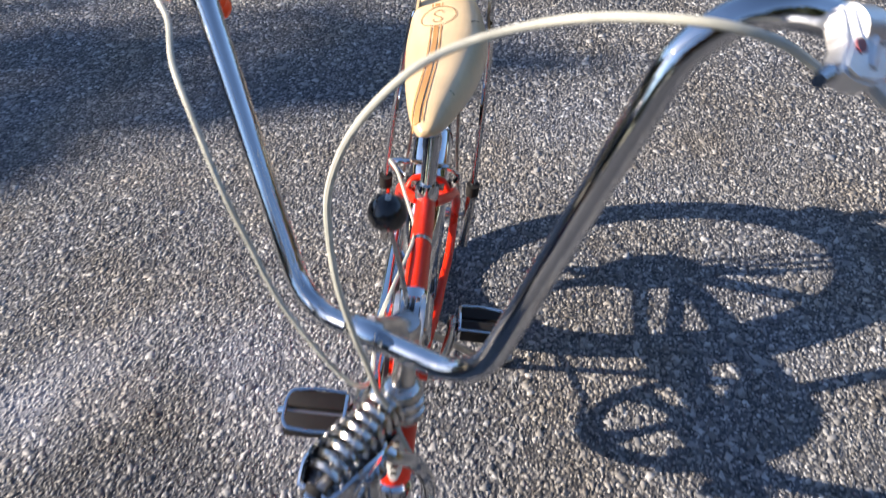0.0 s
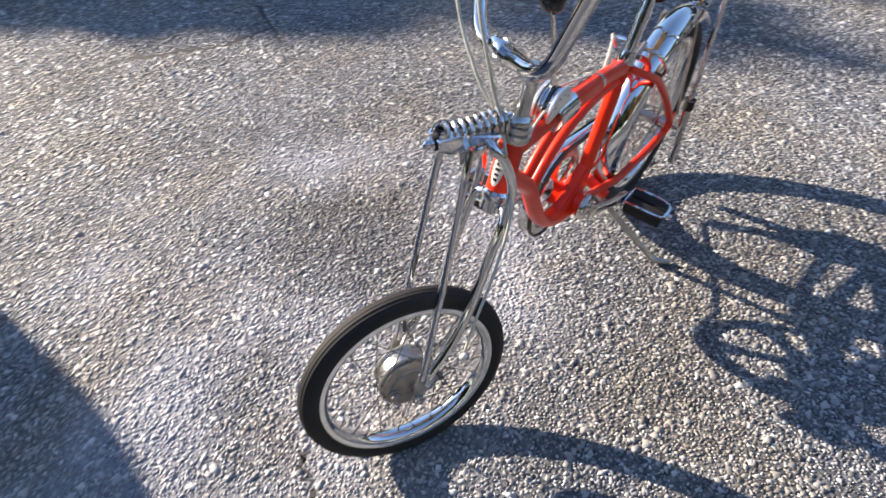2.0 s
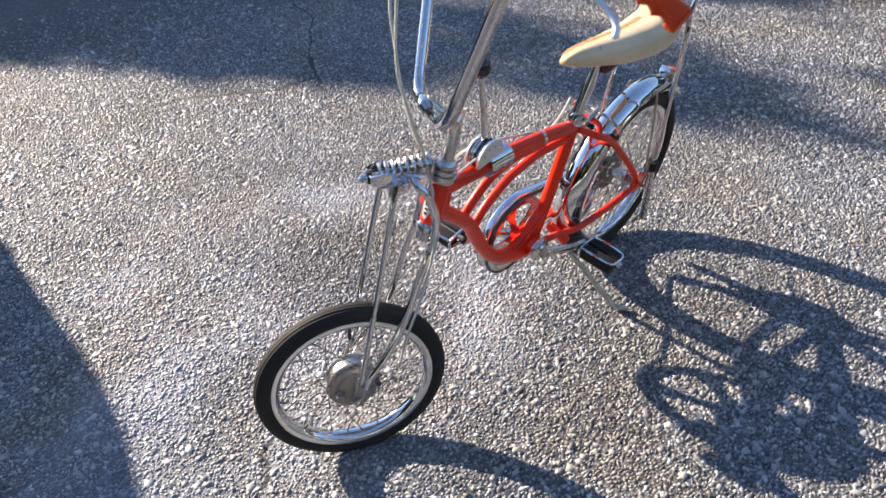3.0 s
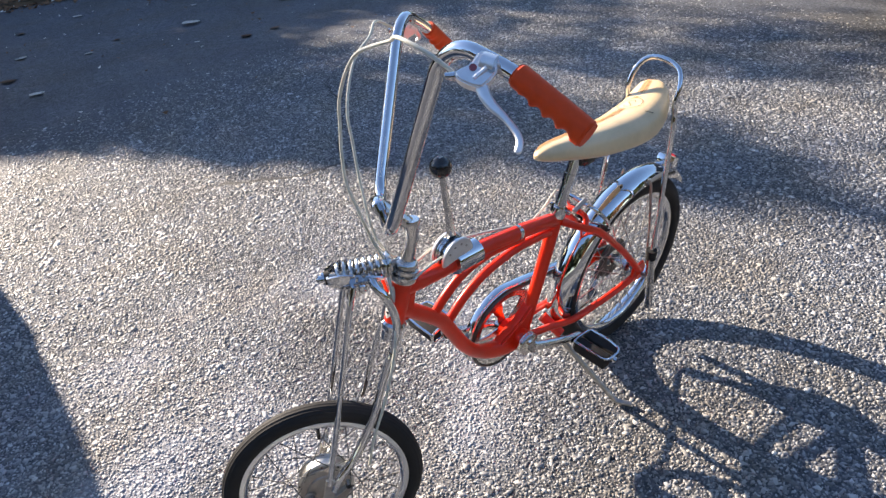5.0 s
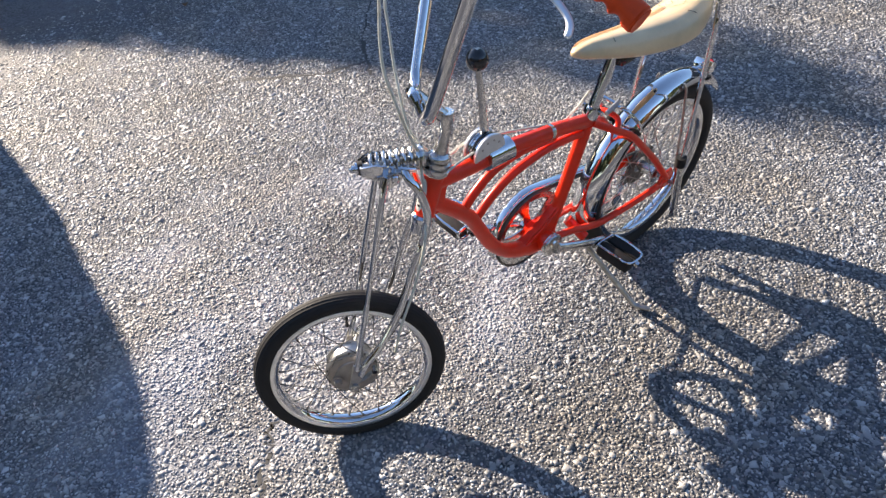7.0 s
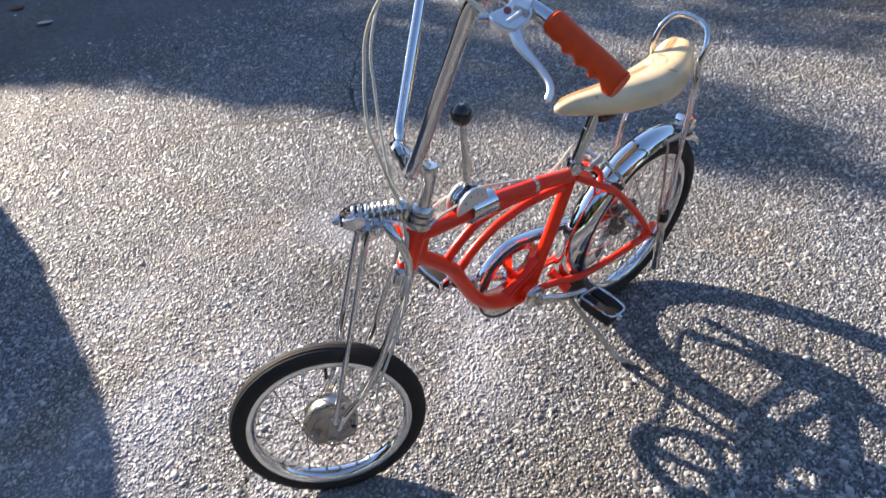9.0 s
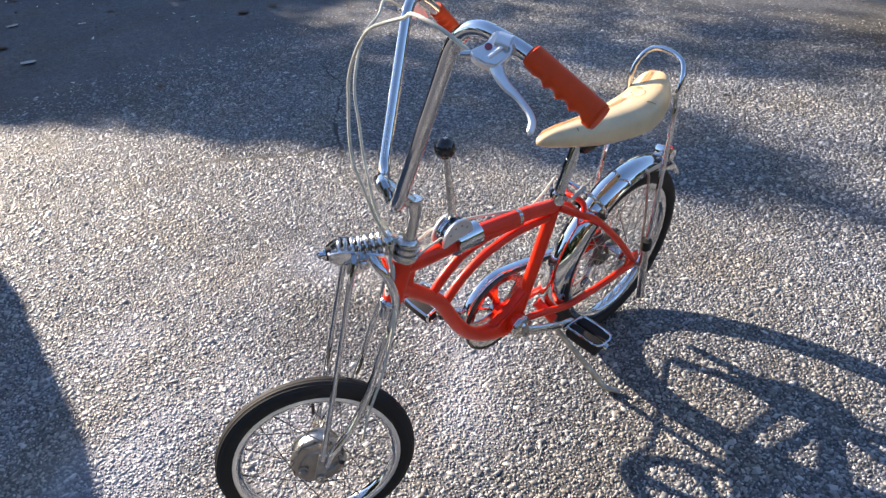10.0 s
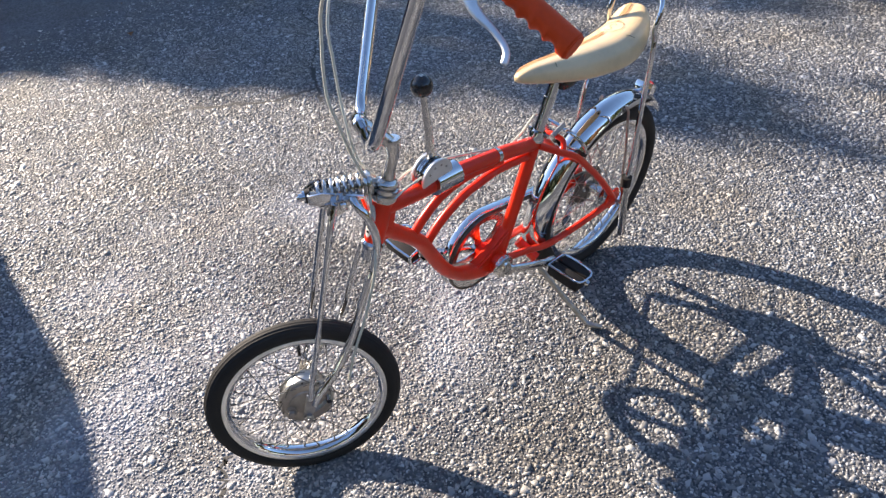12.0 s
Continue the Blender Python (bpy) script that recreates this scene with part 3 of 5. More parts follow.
# rear sprockets and derailleur
for k in range(5):
    rr = 0.032 + 0.0065 * k
    yy = -0.045 + 0.0042 * k
    part("sprocket", lathe([(0.018, yy), (rr, yy), (rr, yy + 0.0018), (0.018, yy + 0.0018)], 'y', 30, closed=True), CHAIN, rear_wheel, "dark oily steel sprocket")
DX = RW[0] - 0.015
der = part("derailleur", plate([(0.02 + DX, 0.232), (0.045 + DX, 0.217), (0.07 + DX, 0.142), (0.058 + DX, 0.122), (0.044 + DX, 0.132), (0.02 + DX, 0.197)], -0.056, -0.053, 0.0008), CHROME_WORN, bicycle, "worn chrome derailleur cage")
for x, z in ((0.038, 0.205), (0.058, 0.139)):
    part("jockey_wheel", lathe([(0.003, -0.0485), (0.018, -0.0485), (0.018, -0.0445), (0.003, -0.0445)], 'y', 20, closed=True), BLACK, der, m=Matrix.Translation((x + DX, 0, z)))

# ---- kickstand
ks = part("kickstand", tube(rounded([(0.277, 0.004, 0.235), (0.265, 0.022, 0.200), (0.206, 0.184, 0.0345), (0.189, 0.2205, 0.038)], 0.012), 0.0072, 12), STEEL, bicycle, "dull steel kickstand leg")
part("kickstand_socket", tube([(0.285, -0.012, 0.252), (0.268, 0.036, 0.215)], 0.013, 16), RED, ks, "red painted kickstand socket")

# ---- fork and steering
fork = part("fork", tube([(0, 0, -0.13), (0, 0, -0.165)], 0.021, 20), CHROME, bicycle, "chrome springer fork", S)
for s in (1, -1):
    part("fork_leg", tube(spline([(0.0, s * 0.03, -0.150), (0.006, s * 0.047, -0.165), (0.013, s * 0.05, -0.235), (0.0175, s * 0.05, -0.325), (0.036, s * 0.053, -0.406), (0.060, s * 0.055, -0.465), (0.066, s * 0.055, -0.494)], 6), 0.0095, 14, flat=0.75), CHROME, fork)
    part("spring_strut", tube(spline([(0.094, s * 0.033, -0.044), (0.096, s * 0.041, -0.085), (0.091, s * 0.048, -0.18), (0.0825, s * 0.053, -0.353), (0.0765, s * 0.055, -0.480)], 6), 0.0085, 14, flat=0.7), CHROME, fork)
    part("fork_end", plate([(0.058, -0.470), (0.085, -0.470), (0.083, -0.535), (0.075, -0.543), (0.067, -0.535)], s * 0.052, s * 0.058), STEEL, fork)
    part("truss", tube(spline([(0.064, s * 0.02, -0.030), (0.0554, s * 0.035, -0.0423), (0.034, s * 0.043, -0.060), (0.009, s * 0.048, -0.105), (0.004, s * 0.05, -0.165)], 6), 0.008, 12), CHROME, fork)
# spring
coil = []
p0, p1 = Vector((0.122, 0, -0.044)), Vector((0.032, 0, -0.012))
d = (p1 - p0)
u = d.normalized()
e2 = Vector((0, 1, 0))
e1 = u.cross(e2)
turns = 8
for k in range(turns * 16 + 1):
    a = 2 * math.pi * k / 16
    r = 0.0200
    coil.append(p0 + d * (k / (turns * 16)) + e1 * math.cos(a) * r + e2 * math.sin(a) * r)
part("spring", tube(coil, 0.0041, 8), CHROME_WORN, fork, "chrome coil spring")
part("spring_bolt", tube([p0 - u * 0.022, p1 + u * 0.02], 0.006, 10), STEEL, fork)
bm = bmesh.new()
rows = []
for k in range(17):
    t = k / 16
    c = p0 - u * 0.016 + d * (1.0 * t)
    wide = 0.0275 * min(1.0, 0.42 + 2.6 * t) ** 0.6 * (1.0 - 0.10 * max(0.0, t - 0.6))
    lip = 30 - 48 * max(0.0, (t - 0.25) / 0.75) ** 1.2
    ring = []
    for j in range(19):
        a = radians(lip - (180 + 2 * lip) * j / 18)
        out = e2 * (0.004 if j == 0 else -0.004 if j == 18 else 0.0)
        ring.append(bm.verts.new(c + (e2 * math.cos(a) - e1 * math.sin(a)) * wide + out))
    rows.append(ring)
for r0, r1 in zip(rows, rows[1:]):
    for j in range(18):
        bm.faces.new((r0[j], r0[j + 1], r1[j + 1], r1[j]))
bm.faces.new(rows[0])
bmesh.ops.recalc_face_normals(bm, faces=bm.faces)
bmesh.ops.solidify(bm, geom=list(bm.faces), thickness=0.003)
part("spring_trough", bm, CHROME, fork, "chrome spring trough")
part("spring_seat", lathe([(0.0, 0.0), (0.024, 0.0), (0.025, 0.004), (0.022, 0.008), (0.0, 0.008)], 'z', 28), CHROME_WORN, fork, m=Matrix.Translation(p1 - u * 0.004) @ u.to_track_quat('Z', 'Y').to_matrix().to_4x4())
for s in (1, -1):
    part("strut_plate", plate([(0.108, -0.054), (0.064, -0.036), (0.068, -0.054), (0.086, -0.070), (0.102, -0.070)], s * 0.026, s * 0.030), CHROME_WORN, fork, "grey steel strut plate")
part("rubber_washer", tube([p0 - u * 0.010, p0 - u * 0.019], [0.0135, 0.0125], 16), RUBBER, fork, "black rubber washer")
part("cap_nut", tube([p0 - u * 0.019, p0 - u * 0.023, p0 - u * 0.024, p0 - u * 0.030, p0 - u * 0.034], [0.0115, 0.0115, 0.0075, 0.007, 0.003], 14), CHROME, fork)
for s in (1, -1):
    part("pivot_bolt", tube([Vector((0.078, s * 0.028, -0.046)), Vector((0.078, s * 0.034, -0.046)), Vector((0.078, s * 0.036, -0.046))], [0.0075, 0.0075, 0.005], 14), CHROME, fork)
# headset
part("headset", lathe([(0.0, 0.008), (0.015, 0.008), (0.02, 0.005), (0.0225, 0.001), (0.0225, -0.003), (0.019, -0.005), (0.019, -0.007), (0.0245, -0.009), (0.0245, -0.015), (0.0205, -0.017), (0.0205, -0.019), (0.026, -0.021), (0.026, -0.029), (0.021, -0.036), (0.0, -0.036)], 'z', 32), CHROME_WORN, fork, m=Matrix.Translation((0, 0, -0.008)))
stem = part("stem", tube([(0, 0, -0.02), (0, 0, 0.02), (0, 0, 0.045), (0.006, 0, 0.066), (0.009, 0, 0.076), (0.0095, 0, 0.078)], [0.0145, 0.0115, 0.0118, 0.0155, 0.0165, 0.0155], 20), CHROME_WORN, bicycle, "worn chrome handlebar stem", S)
part("stem_arm", tube([(0.003, 0, 0.064), (0.035, 0, 0.081), (0.0705, 0, 0.0975)], [0.0125, 0.0135, 0.0145], 18), CHROME_WORN, stem)
part("stem_clamp", tube([(0.0705, -0.016, 0.0975), (0.0705, -0.013, 0.0975), (0.0705, 0.013, 0.0975), (0.0705, 0.016, 0.0975)], [0.0118, 0.0132, 0.0132, 0.0118], 24), CHROME, stem)

# handlebar, slightly twisted and rolled in its clamp
BAR_PIVOT = Matrix.Translation((0.06, 0, 0.09))
BARM = Matrix.Translation((-0.0016, 0.0096, -0.0007)) @ BAR_PIVOT @ Matrix.Rotation(radians(-4.8), 4, 'Z') @ Matrix.Rotation(radians(5.1), 4, 'X') @ Matrix.Rotation(radians(1.1), 4, 'Y') @ BAR_PIVOT.inverted()
BI = BARM.inverted()
g0, g1 = BI @ Vector((0.011, 0.306, 0.407)), BI @ Vector((-0.055, 0.379, 0.372))
half = [g1, g0, Vector((0.038, 0.257, 0.398)), Vector((0.0535, 0.2163, 0.376)), Vector((0.0598, 0.1, 0.0877))]
LEVER_SHIFT = Vector((0.012, 0, 0.005))
mirror = lambda v: Vector((v.x, -v.y, v.z))
near_half = half[:2] + [half[2] + Vector((0.0012, 0.005, -0.002)), half[3] + Vector((0.0025, 0.0098, -0.0038)), half[4] + Vector((0.002, 0.002, -0.001))]
pts = near_half + [mirror(v) for v in half[::-1]]
handlebar = part("handlebar", tube(rounded(pts, 0.045, 8), 0.0112, 20), CHROME, bicycle, "tall chrome ape-hanger handlebar", S @ BARM)

part("centre_sleeve", tube([(0.0598, -0.040, 0.0877), (0.0598, -0.031, 0.0877), (0.0598, -0.010, 0.0877), (0.0598, -0.0035, 0.0877), (0.0598, -0.002, 0.0877)], [0.0113, 0.0136, 0.0142, 0.0142, 0.0115], 24), CHROME, handlebar, "chrome sleeve swelling the bar's middle")


def grip(s):
    a, b = (g0, g1) if s > 0 else (mirror(g0), mirror(g1))
    d = (b - a)
    n = 60
    bm = bmesh.new()
    u = d.normalized()
    down = Vector((0, 0, -1))
    down = (down - u * down.dot(u)).normalized()
    side = u.cross(down)
    rings = []
    for k in range(n + 1):
        t = k / n
        ring = []
        base = 0.0152 if 0.02 < t < 0.97 else 0.0135
        for j in range(20):
            an = 2 * math.pi * j / 20
            r = base
            w = max(0.0, math.cos(an))
            if 0.14 < t < 0.88:
                r += (0.0042 - 0.0058 * abs(math.sin(math.pi * (t - 0.14) / 0.185))) * min(1.0, (t - 0.05) / 0.28) * w ** 1.3
            elif t >= 0.88:
                r += 0.0045 * w ** 1.3
            ring.append(bm.verts.new(a + u * (d.length * 1.07 * t) + (down * math.cos(an) + side * math.sin(an)) * r))
        rings.append(ring)
    for r0, r1 in zip(rings, rings[1:]):
        for j in range(20):
            bm.faces.new((r0[j], r0[(j + 1) % 20], r1[(j + 1) % 20], r1[j]))
    bm.faces.new(rings[0][::-1])
    bm.faces.new(rings[-1])
    bmesh.ops.recalc_face_normals(bm, faces=bm.faces)
    return part("grip", bm, GRIP, handlebar, "red vinyl grip with finger ridges")


def brake_lever(s):
    P = (lambda v: BI @ (Vector(v) + LEVER_SHIFT)) if s > 0 else (lambda v: mirror(BI @ (Vector(v) + LEVER_SHIFT)))
    lev = part("brake_lever", tube([P((0.036, 0.284, 0.405)), P((0.022, 0.2935, 0.4045))], 0.0126, 20), ALLOY, handlebar, "polished aluminium brake lever")
    nrm = (BI.to_3x3() @ Vector((0.364, 0.692, 0.623))).normalized()
    if s < 0:
        nrm = mirror(nrm)
    off = nrm * -0.004
    body = [(0.068, 0.2875, 0.3872), (0.0621, 0.2863, 0.392), (0.0492, 0.2857, 0.4003), (0.0407, 0.2773, 0.4144), (0.0275, 0.28, 0.4175), (0.0216, 0.288, 0.4137), (0.0205, 0.3006, 0.4002), (0.0256, 0.3051, 0.3925),
            (0.0324, 0.308, 0.3853), (0.0382, 0.3096, 0.3801), (0.0492, 0.305, 0.3788), (0.0625, 0.2956, 0.3814)]
    body = [P(v) + off for v in body]
    bm = bmesh.new()
    lo = [bm.verts.new(v - nrm * 0.008) for v in body]
    hi = [bm.verts.new(v + nrm * 0.008) for v in body]
    bm.faces.new(lo)
    bm.faces.new(hi[::-1])
    for k in range(len(body)):
        bm.faces.new((lo[k], hi[k], hi[(k + 1) % len(body)], lo[(k + 1) % len(body)]))
    bmesh.ops.recalc_face_normals(bm, faces=bm.faces)
    bmesh.ops.bevel(bm, geom=list(bm.edges), offset=0.0024, segments=3, affect='EDGES')
    part("bracket", bm, ALLOY, lev)
    blade = [(0.0392, 0.3050, 0.3850), (0.0335, 0.3174, 0.3742), (0.0256, 0.3283, 0.3666), (0.0164, 0.3379, 0.3612), (0.0084, 0.348, 0.3548), (0.0024, 0.3566, 0.3487), (-0.0003, 0.3643, 0.3418), (0.001, 0.37, 0.3346), (0.0033, 0.3727, 0.3303)]
    blade = [P(v) + off for v in blade]
    if s < 0:
        axis = (mirror(g1) - mirror(g0)).normalized()
        turn = Matrix.Translation(mirror(g0)) @ Matrix.Rotation(radians(50), 4, axis) @ Matrix.Translation(-mirror(g0))
        blade = [blade[0]] + [turn @ v for v in blade[1:]]
    blade = spline(blade, 4)
    wid = [0.0086 - 0.0042 * min(1.0, k / 14) for k in range(len(blade))]
    wid[-1], wid[-2] = 0.003, 0.0042
    part("lever_blade", tube(blade, wid, 12, flat=0.6, up=nrm.cross(blade[5] - blade[0])), ALLOY, lev, "polished aluminium lever blade")
    d, b2 = P((0.066, 0.2866, 0.3868)) + off, P((0.050, 0.291, 0.391)) + off
    part("cable_stop", tube([d, d + (d - b2).normalized() * 0.012], [0.0055, 0.004], 10), CHROME, lev)
    ctr = P((0.0469, 0.2904, 0.3963)) + off
    part("badge", tube([ctr + nrm * 0.0078, ctr + nrm * 0.009], 0.0046, 18), BADGE_DULL, lev, "small dull red round badge")
    for q in ((0.0272, 0.2984, 0.399), (0.0301, 0.2923, 0.4041)):
        piv = P(q) + off
        part("pivot_screw", tube([piv + nrm * 0.0078, piv + nrm * 0.0095], 0.0042, 14), STEEL, lev)
    a0, a1 = P((0.0465, 0.299, 0.386)) + off, P((0.033, 0.296, 0.3995)) + off
    part("bracket_rib", tube([a0 + nrm * 0.0075, a1 + nrm * 0.0075], 0.0032, 8), ALLOY, lev)


for s in (1, -1):
    grip(s)
    brake_lever(s)

# ---- shifter: clamp on the top tube, ribbed half drum, flat lever with a ball
TT = (Vector((0.535, 0, 0.601)) - Vector((0.606, 0, 0.606))).normalized()
c0 = Vector((0.566, 0, 0.606))
shifter = part("shifter", tube([c0 - TT * 0.033, c0 - TT * 0.031, c0 + TT * 0.031, c0 + TT * 0.033], [0.0245, 0.0262, 0.0262, 0.0245], 32), CHROME, bicycle, "chrome stick shifter housing on the top tube")
dm = Matrix.Translation((0.596, 0, 0.631))
half_disc = lambda r: [(r * math.cos(radians(a)), r * math.sin(radians(a))) for a in range(-14, 188, 7)]
for y in (0.0125, -0.018):
    part("housing_disc", plate(half_disc(0.0385), y - 0.003, y + 0.003, 0.0012), ALLOY, shifter, "brushed half disc with rivets", m=dm)
for y in (0.006, 0.0002, -0.0056, -0.0114):
    part("drum_rib", plate(half_disc(0.0345), y - 0.0023, y + 0.0023, 0.001), BLACK if y == 0.0002 else CHROME, shifter, m=dm)
for k in range(4):
    a = radians(35 + 36 * k)
    for y in (0.0157, -0.0212):
        part("rivet", lathe([(0.0, y + math.copysign(0.0012, y)), (0.0022, y + math.copysign(0.0006, y)), (0.0028, y - math.copysign(0.001, y))], 'y', 10), STEEL, shifter, m=dm @ Matrix.Translation((0.026 * math.cos(a), 0, 0.026 * math.sin(a))))
shift = part("shift_lever", tube([(0.594, -0.004, 0.655), (0.592, -0.016, 0.72), (0.590, -0.032, 0.787)], [0.011, 0.0095, 0.007], 10, flat=0.22, up=(1, 0, 0)), CHROME_WORN, bicycle, "flat steel shift lever")
KN = Vector((0.5905, -0.0345, 0.803))
bm = bmesh.new()
bmesh.ops.create_uvsphere(bm, u_segments=32, v_segments=20, radius=0.0208, matrix=Matrix.Translation(KN))
knob = part("knob", bm, BLACK, shift, "round black plastic knob")
part("knob_cap", lathe([(0.0, 0.0212), (0.007, 0.0206), (0.0085, 0.0196), (0.0085, 0.0185), (0, 0.0185)], 'z', 24), BLACK, knob, "engraved grey shift plate", Matrix.Translation(KN))
for k in range(3):
    part("shift_mark", box((0.0014, 0.006, 0.0006), (-0.003 + 0.003 * k, 0, 0.0213), 0), WHITE, knob, m=Matrix.Translation(KN))

# ---- cables
front_cable = spline([(0.066, 0.278, 0.388), (0.0957, 0.2566, 0.4014), (0.1194, 0.2235, 0.4063), (0.1207, 0.1731, 0.3997), (0.1164, 0.1322, 0.3874), (0.130, 0.0977, 0.3714), (0.1491, 0.0737, 0.3508), (0.1551, 0.044, 0.3116), (0.1545, 0.0271, 0.2693), (0.1464, 0.0222, 0.228), (0.138, 0.0253, 0.1851),
                      (0.1239, 0.032, 0.1387), (0.0996, 0.0283, 0.0972), (0.0637, 0.0183, 0.0384), (0.032, 0.012, -0.005), (0.016, 0.022, -0.05), (0.004, 0.045, -0.10), (-0.004, 0.062, -0.16), (-0.006, 0.064, -0.26), (0.0, 0.064, -0.36), (-0.004, 0.058, -0.43)], 6)
part("brake_cable", tube(front_cable, 0.0027, 8), CABLE, bicycle, "pale grey brake cable", SB)
rear_s = [(0.0651, -0.2549, 0.3523), (0.0803, -0.2124, 0.33), (0.1038, -0.1802, 0.3009), (0.1147, -0.1466, 0.2643), (0.1148, -0.117, 0.2132), (0.099, -0.1041, 0.1621), (0.0746, -0.0813, 0.0882), (0.0388, -0.0316, 0.0096)]
rear_b = [(0.67, -0.036, 0.630), (0.61, -0.04, 0.630), (0.53, -0.028, 0.620), (0.43, -0.012, 0.599), (0.365, -0.013, 0.575), (0.300, -0.030, 0.568), (0.240, -0.050, 0.569), (0.203, -0.066, 0.562), (0.180, -0.068, 0.545)]
part("brake_cable", tube(spline([S @ BARM @ mirror(BI @ (Vector((0.066, 0.278, 0.388)) + LEVER_SHIFT))] + [SB @ Vector(v) for v in rear_s] + rear_b, 6), 0.0027, 8), CABLE, bicycle, "pale grey brake cable")
part("shift_cable", tube(spline([(0.596, -0.004, 0.640), (0.64, 0.004, 0.640), (0.68, 0.012, 0.644), (0.712, 0.022, 0.648)], 6), 0.0022, 8), CABLE, bicycle, "thin grey cable")
part("cable_band", tube([(0.417, 0, 0.5832), (0.407, 0, 0.5812)], 0.0168, 20), CHROME_WORN, bicycle, "white metal cable band")

# ---- seat post clamp, caliper brake, lugs
part("seat_clamp", lathe([(0.013, -0.012), (0.0185, -0.012), (0.0195, 0.0), (0.0185, 0.012), (0.013, 0.012)], 'z', 24, closed=True), CHROME, bicycle, "chrome seat clamp", Matrix.Translation((0.2785, 0, 0.571)) @ Matrix.Rotation(radians(-20), 4, 'Y'))
part("clamp_bolt", tube([(0.271, -0.026, 0.575), (0.271, 0.026, 0.575)], 0.0055, 8), CHROME_WORN, bicycle)
part("seat_post_collar", tube([(0.2535, 0, 0.636), (0.2465, 0, 0.655)], 0.0145, 16), CHROME, bicycle, "chrome post collar")
frame_tube("stay_bridge", [(0.215, 0.034, 0.518), (0.205, 0.02, 0.534), (0.205, -0.02, 0.534), (0.215, -0.034, 0.518)], 0.0065)
caliper = part("rear_caliper", tube(spline([(0.188, 0.0, 0.549), (0.183, 0.03, 0.546), (0.158, 0.05, 0.511), (0.138, 0.047, 0.481)], 6), 0.0058, 10, flat=0.7), CHROME, bicycle, "chrome rear brake caliper")
part("caliper_arm", tube(spline([(0.188, 0.0, 0.553), (0.188, -0.04, 0.554), (0.178, -0.068, 0.541), (0.153, -0.055, 0.501), (0.138, -0.047, 0.481)], 6), 0.0055, 10, flat=0.7), CHROME, caliper)
part("caliper_bolt", tube([(0.218, 0, 0.541), (0.178, 0, 0.556)], 0.006, 10), STEEL, caliper)
for s in (1, -1):
    part("brake_pad", box((0.04, 0.01, 0.012), (0.138, s * 0.036, 0.472), 0.002, rot=Matrix.Rotation(radians(-35), 4, 'Y')), RUBBER, caliper, "black rubber brake pad")

# ---- fender stays, reflector
for s in (1, -1):
    part("fender_stay", tube(rounded([(-0.026, s * 0.034, 0.533), (-0.030, s * 0.042, 0.520), (-0.046, s * 0.05, 0.40), (-0.038, s * 0.066, 0.283)], 0.01), 0.0034, 8), STEEL, rear_fender, "chrome wire fender stay")
ta = radians(120)
tc = Vector((RW[0] + 0.296 * math.cos(ta), 0, RW[2] + 0.296 * math.sin(ta)))
rt = Matrix.Translation(tc) @ Matrix.Rotation(radians(-28), 4, 'Y')
refl = part("reflector_bracket", box((0.035, 0.05, 0.026), (0, 0, 0), 0.008), CHROME, rear_fender, "chrome reflector housing", rt)
part("reflector", lathe([(0.0, -0.022), (0.014, -0.0215), (0.018, -0.018), (0.018, -0.01), (0, -0.01)], 'x', 24), BADGE_RED, refl, "red plastic reflector")

# ---- seat trim: brown stripes, emblem, underside hardware
def seat_top(x, y):
    """Height of the seat's top at (x, y)."""
    rows = SEAT_ROWS[1:]
    for (x0, w0, t0, b0), (x1, w1, t1, b1) in zip(rows, rows[1:]):
        if x0 >= x >= x1:
            k = (x0 - x) / (x0 - x1)
            w, t, b = w0 + (w1 - w0) * k, t0 + (t1 - t0) * k, b0 + (b1 - b0) * k
            mid = b + (t - b) * 0.35
            c = min(1.0, abs(y) / w) ** (1 / 0.75)
            return mid + (t - mid) * math.sqrt(max(0.0, 1 - c * c)) ** 0.8
    return rows[-1][2]


def seat_ribbon(path, width, lift=0.0012):
    """A thin inlay that follows the seat's top."""
    bm = bmesh.new()
    prev = None
    for i, (x, y) in enumerate(path):
        x0, y0 = path[max(0, i - 1)]
        x1, y1 = path[min(len(path) - 1, i + 1)]
        d = Vector((x1 - x0, y1 - y0)).normalized()
        nx, ny = -d.y * width / 2, d.x * width / 2
        cur = []
        for sx in (-1, 1):
            px, py = x + nx * sx, y + ny * sx
            cur.append(bm.verts.new((px, py, seat_top(px, py) + lift)))
        if prev:
            bm.faces.new((prev[0], prev[1], cur[1], cur[0]))
        prev = cur
    bmesh.ops.recalc_face_normals(bm, faces=bm.faces)
    return bm


def seat_line(fn, x0, x1, n=30):
    return [(x0 + (x1 - x0) * k / n, fn(x0 + (x1 - x0) * k / n)) for k in range(n + 1)]


MID = -0.006            # the stripes lie off the seat's middle
for off, w in ((0.0, 0.0085), (0.0085, 0.0022), (-0.0085, 0.0022)):
    part("seat_stripe", seat_ribbon(seat_line(lambda x: MID + off - 0.006 * max(0, (x - 0.20) / 0.14), 0.343, 0.060), w), STRIPE, seat, "tan printed stripe")
    part("seat_stripe", seat_ribbon(seat_line(lambda x: MID + off, 0.004, -0.052, 10), w), STRIPE, seat, "tan printed stripe")
EX, EY = 0.032, MID + 0.002
oval = [(EX + 0.026 * math.cos(2 * math.pi * k / 40), EY + 0.030 * math.sin(2 * math.pi * k / 40)) for k in range(41)]
part("emblem", seat_ribbon(oval, 0.0015), STRIPE_DARK, seat, "brown oval emblem outline")
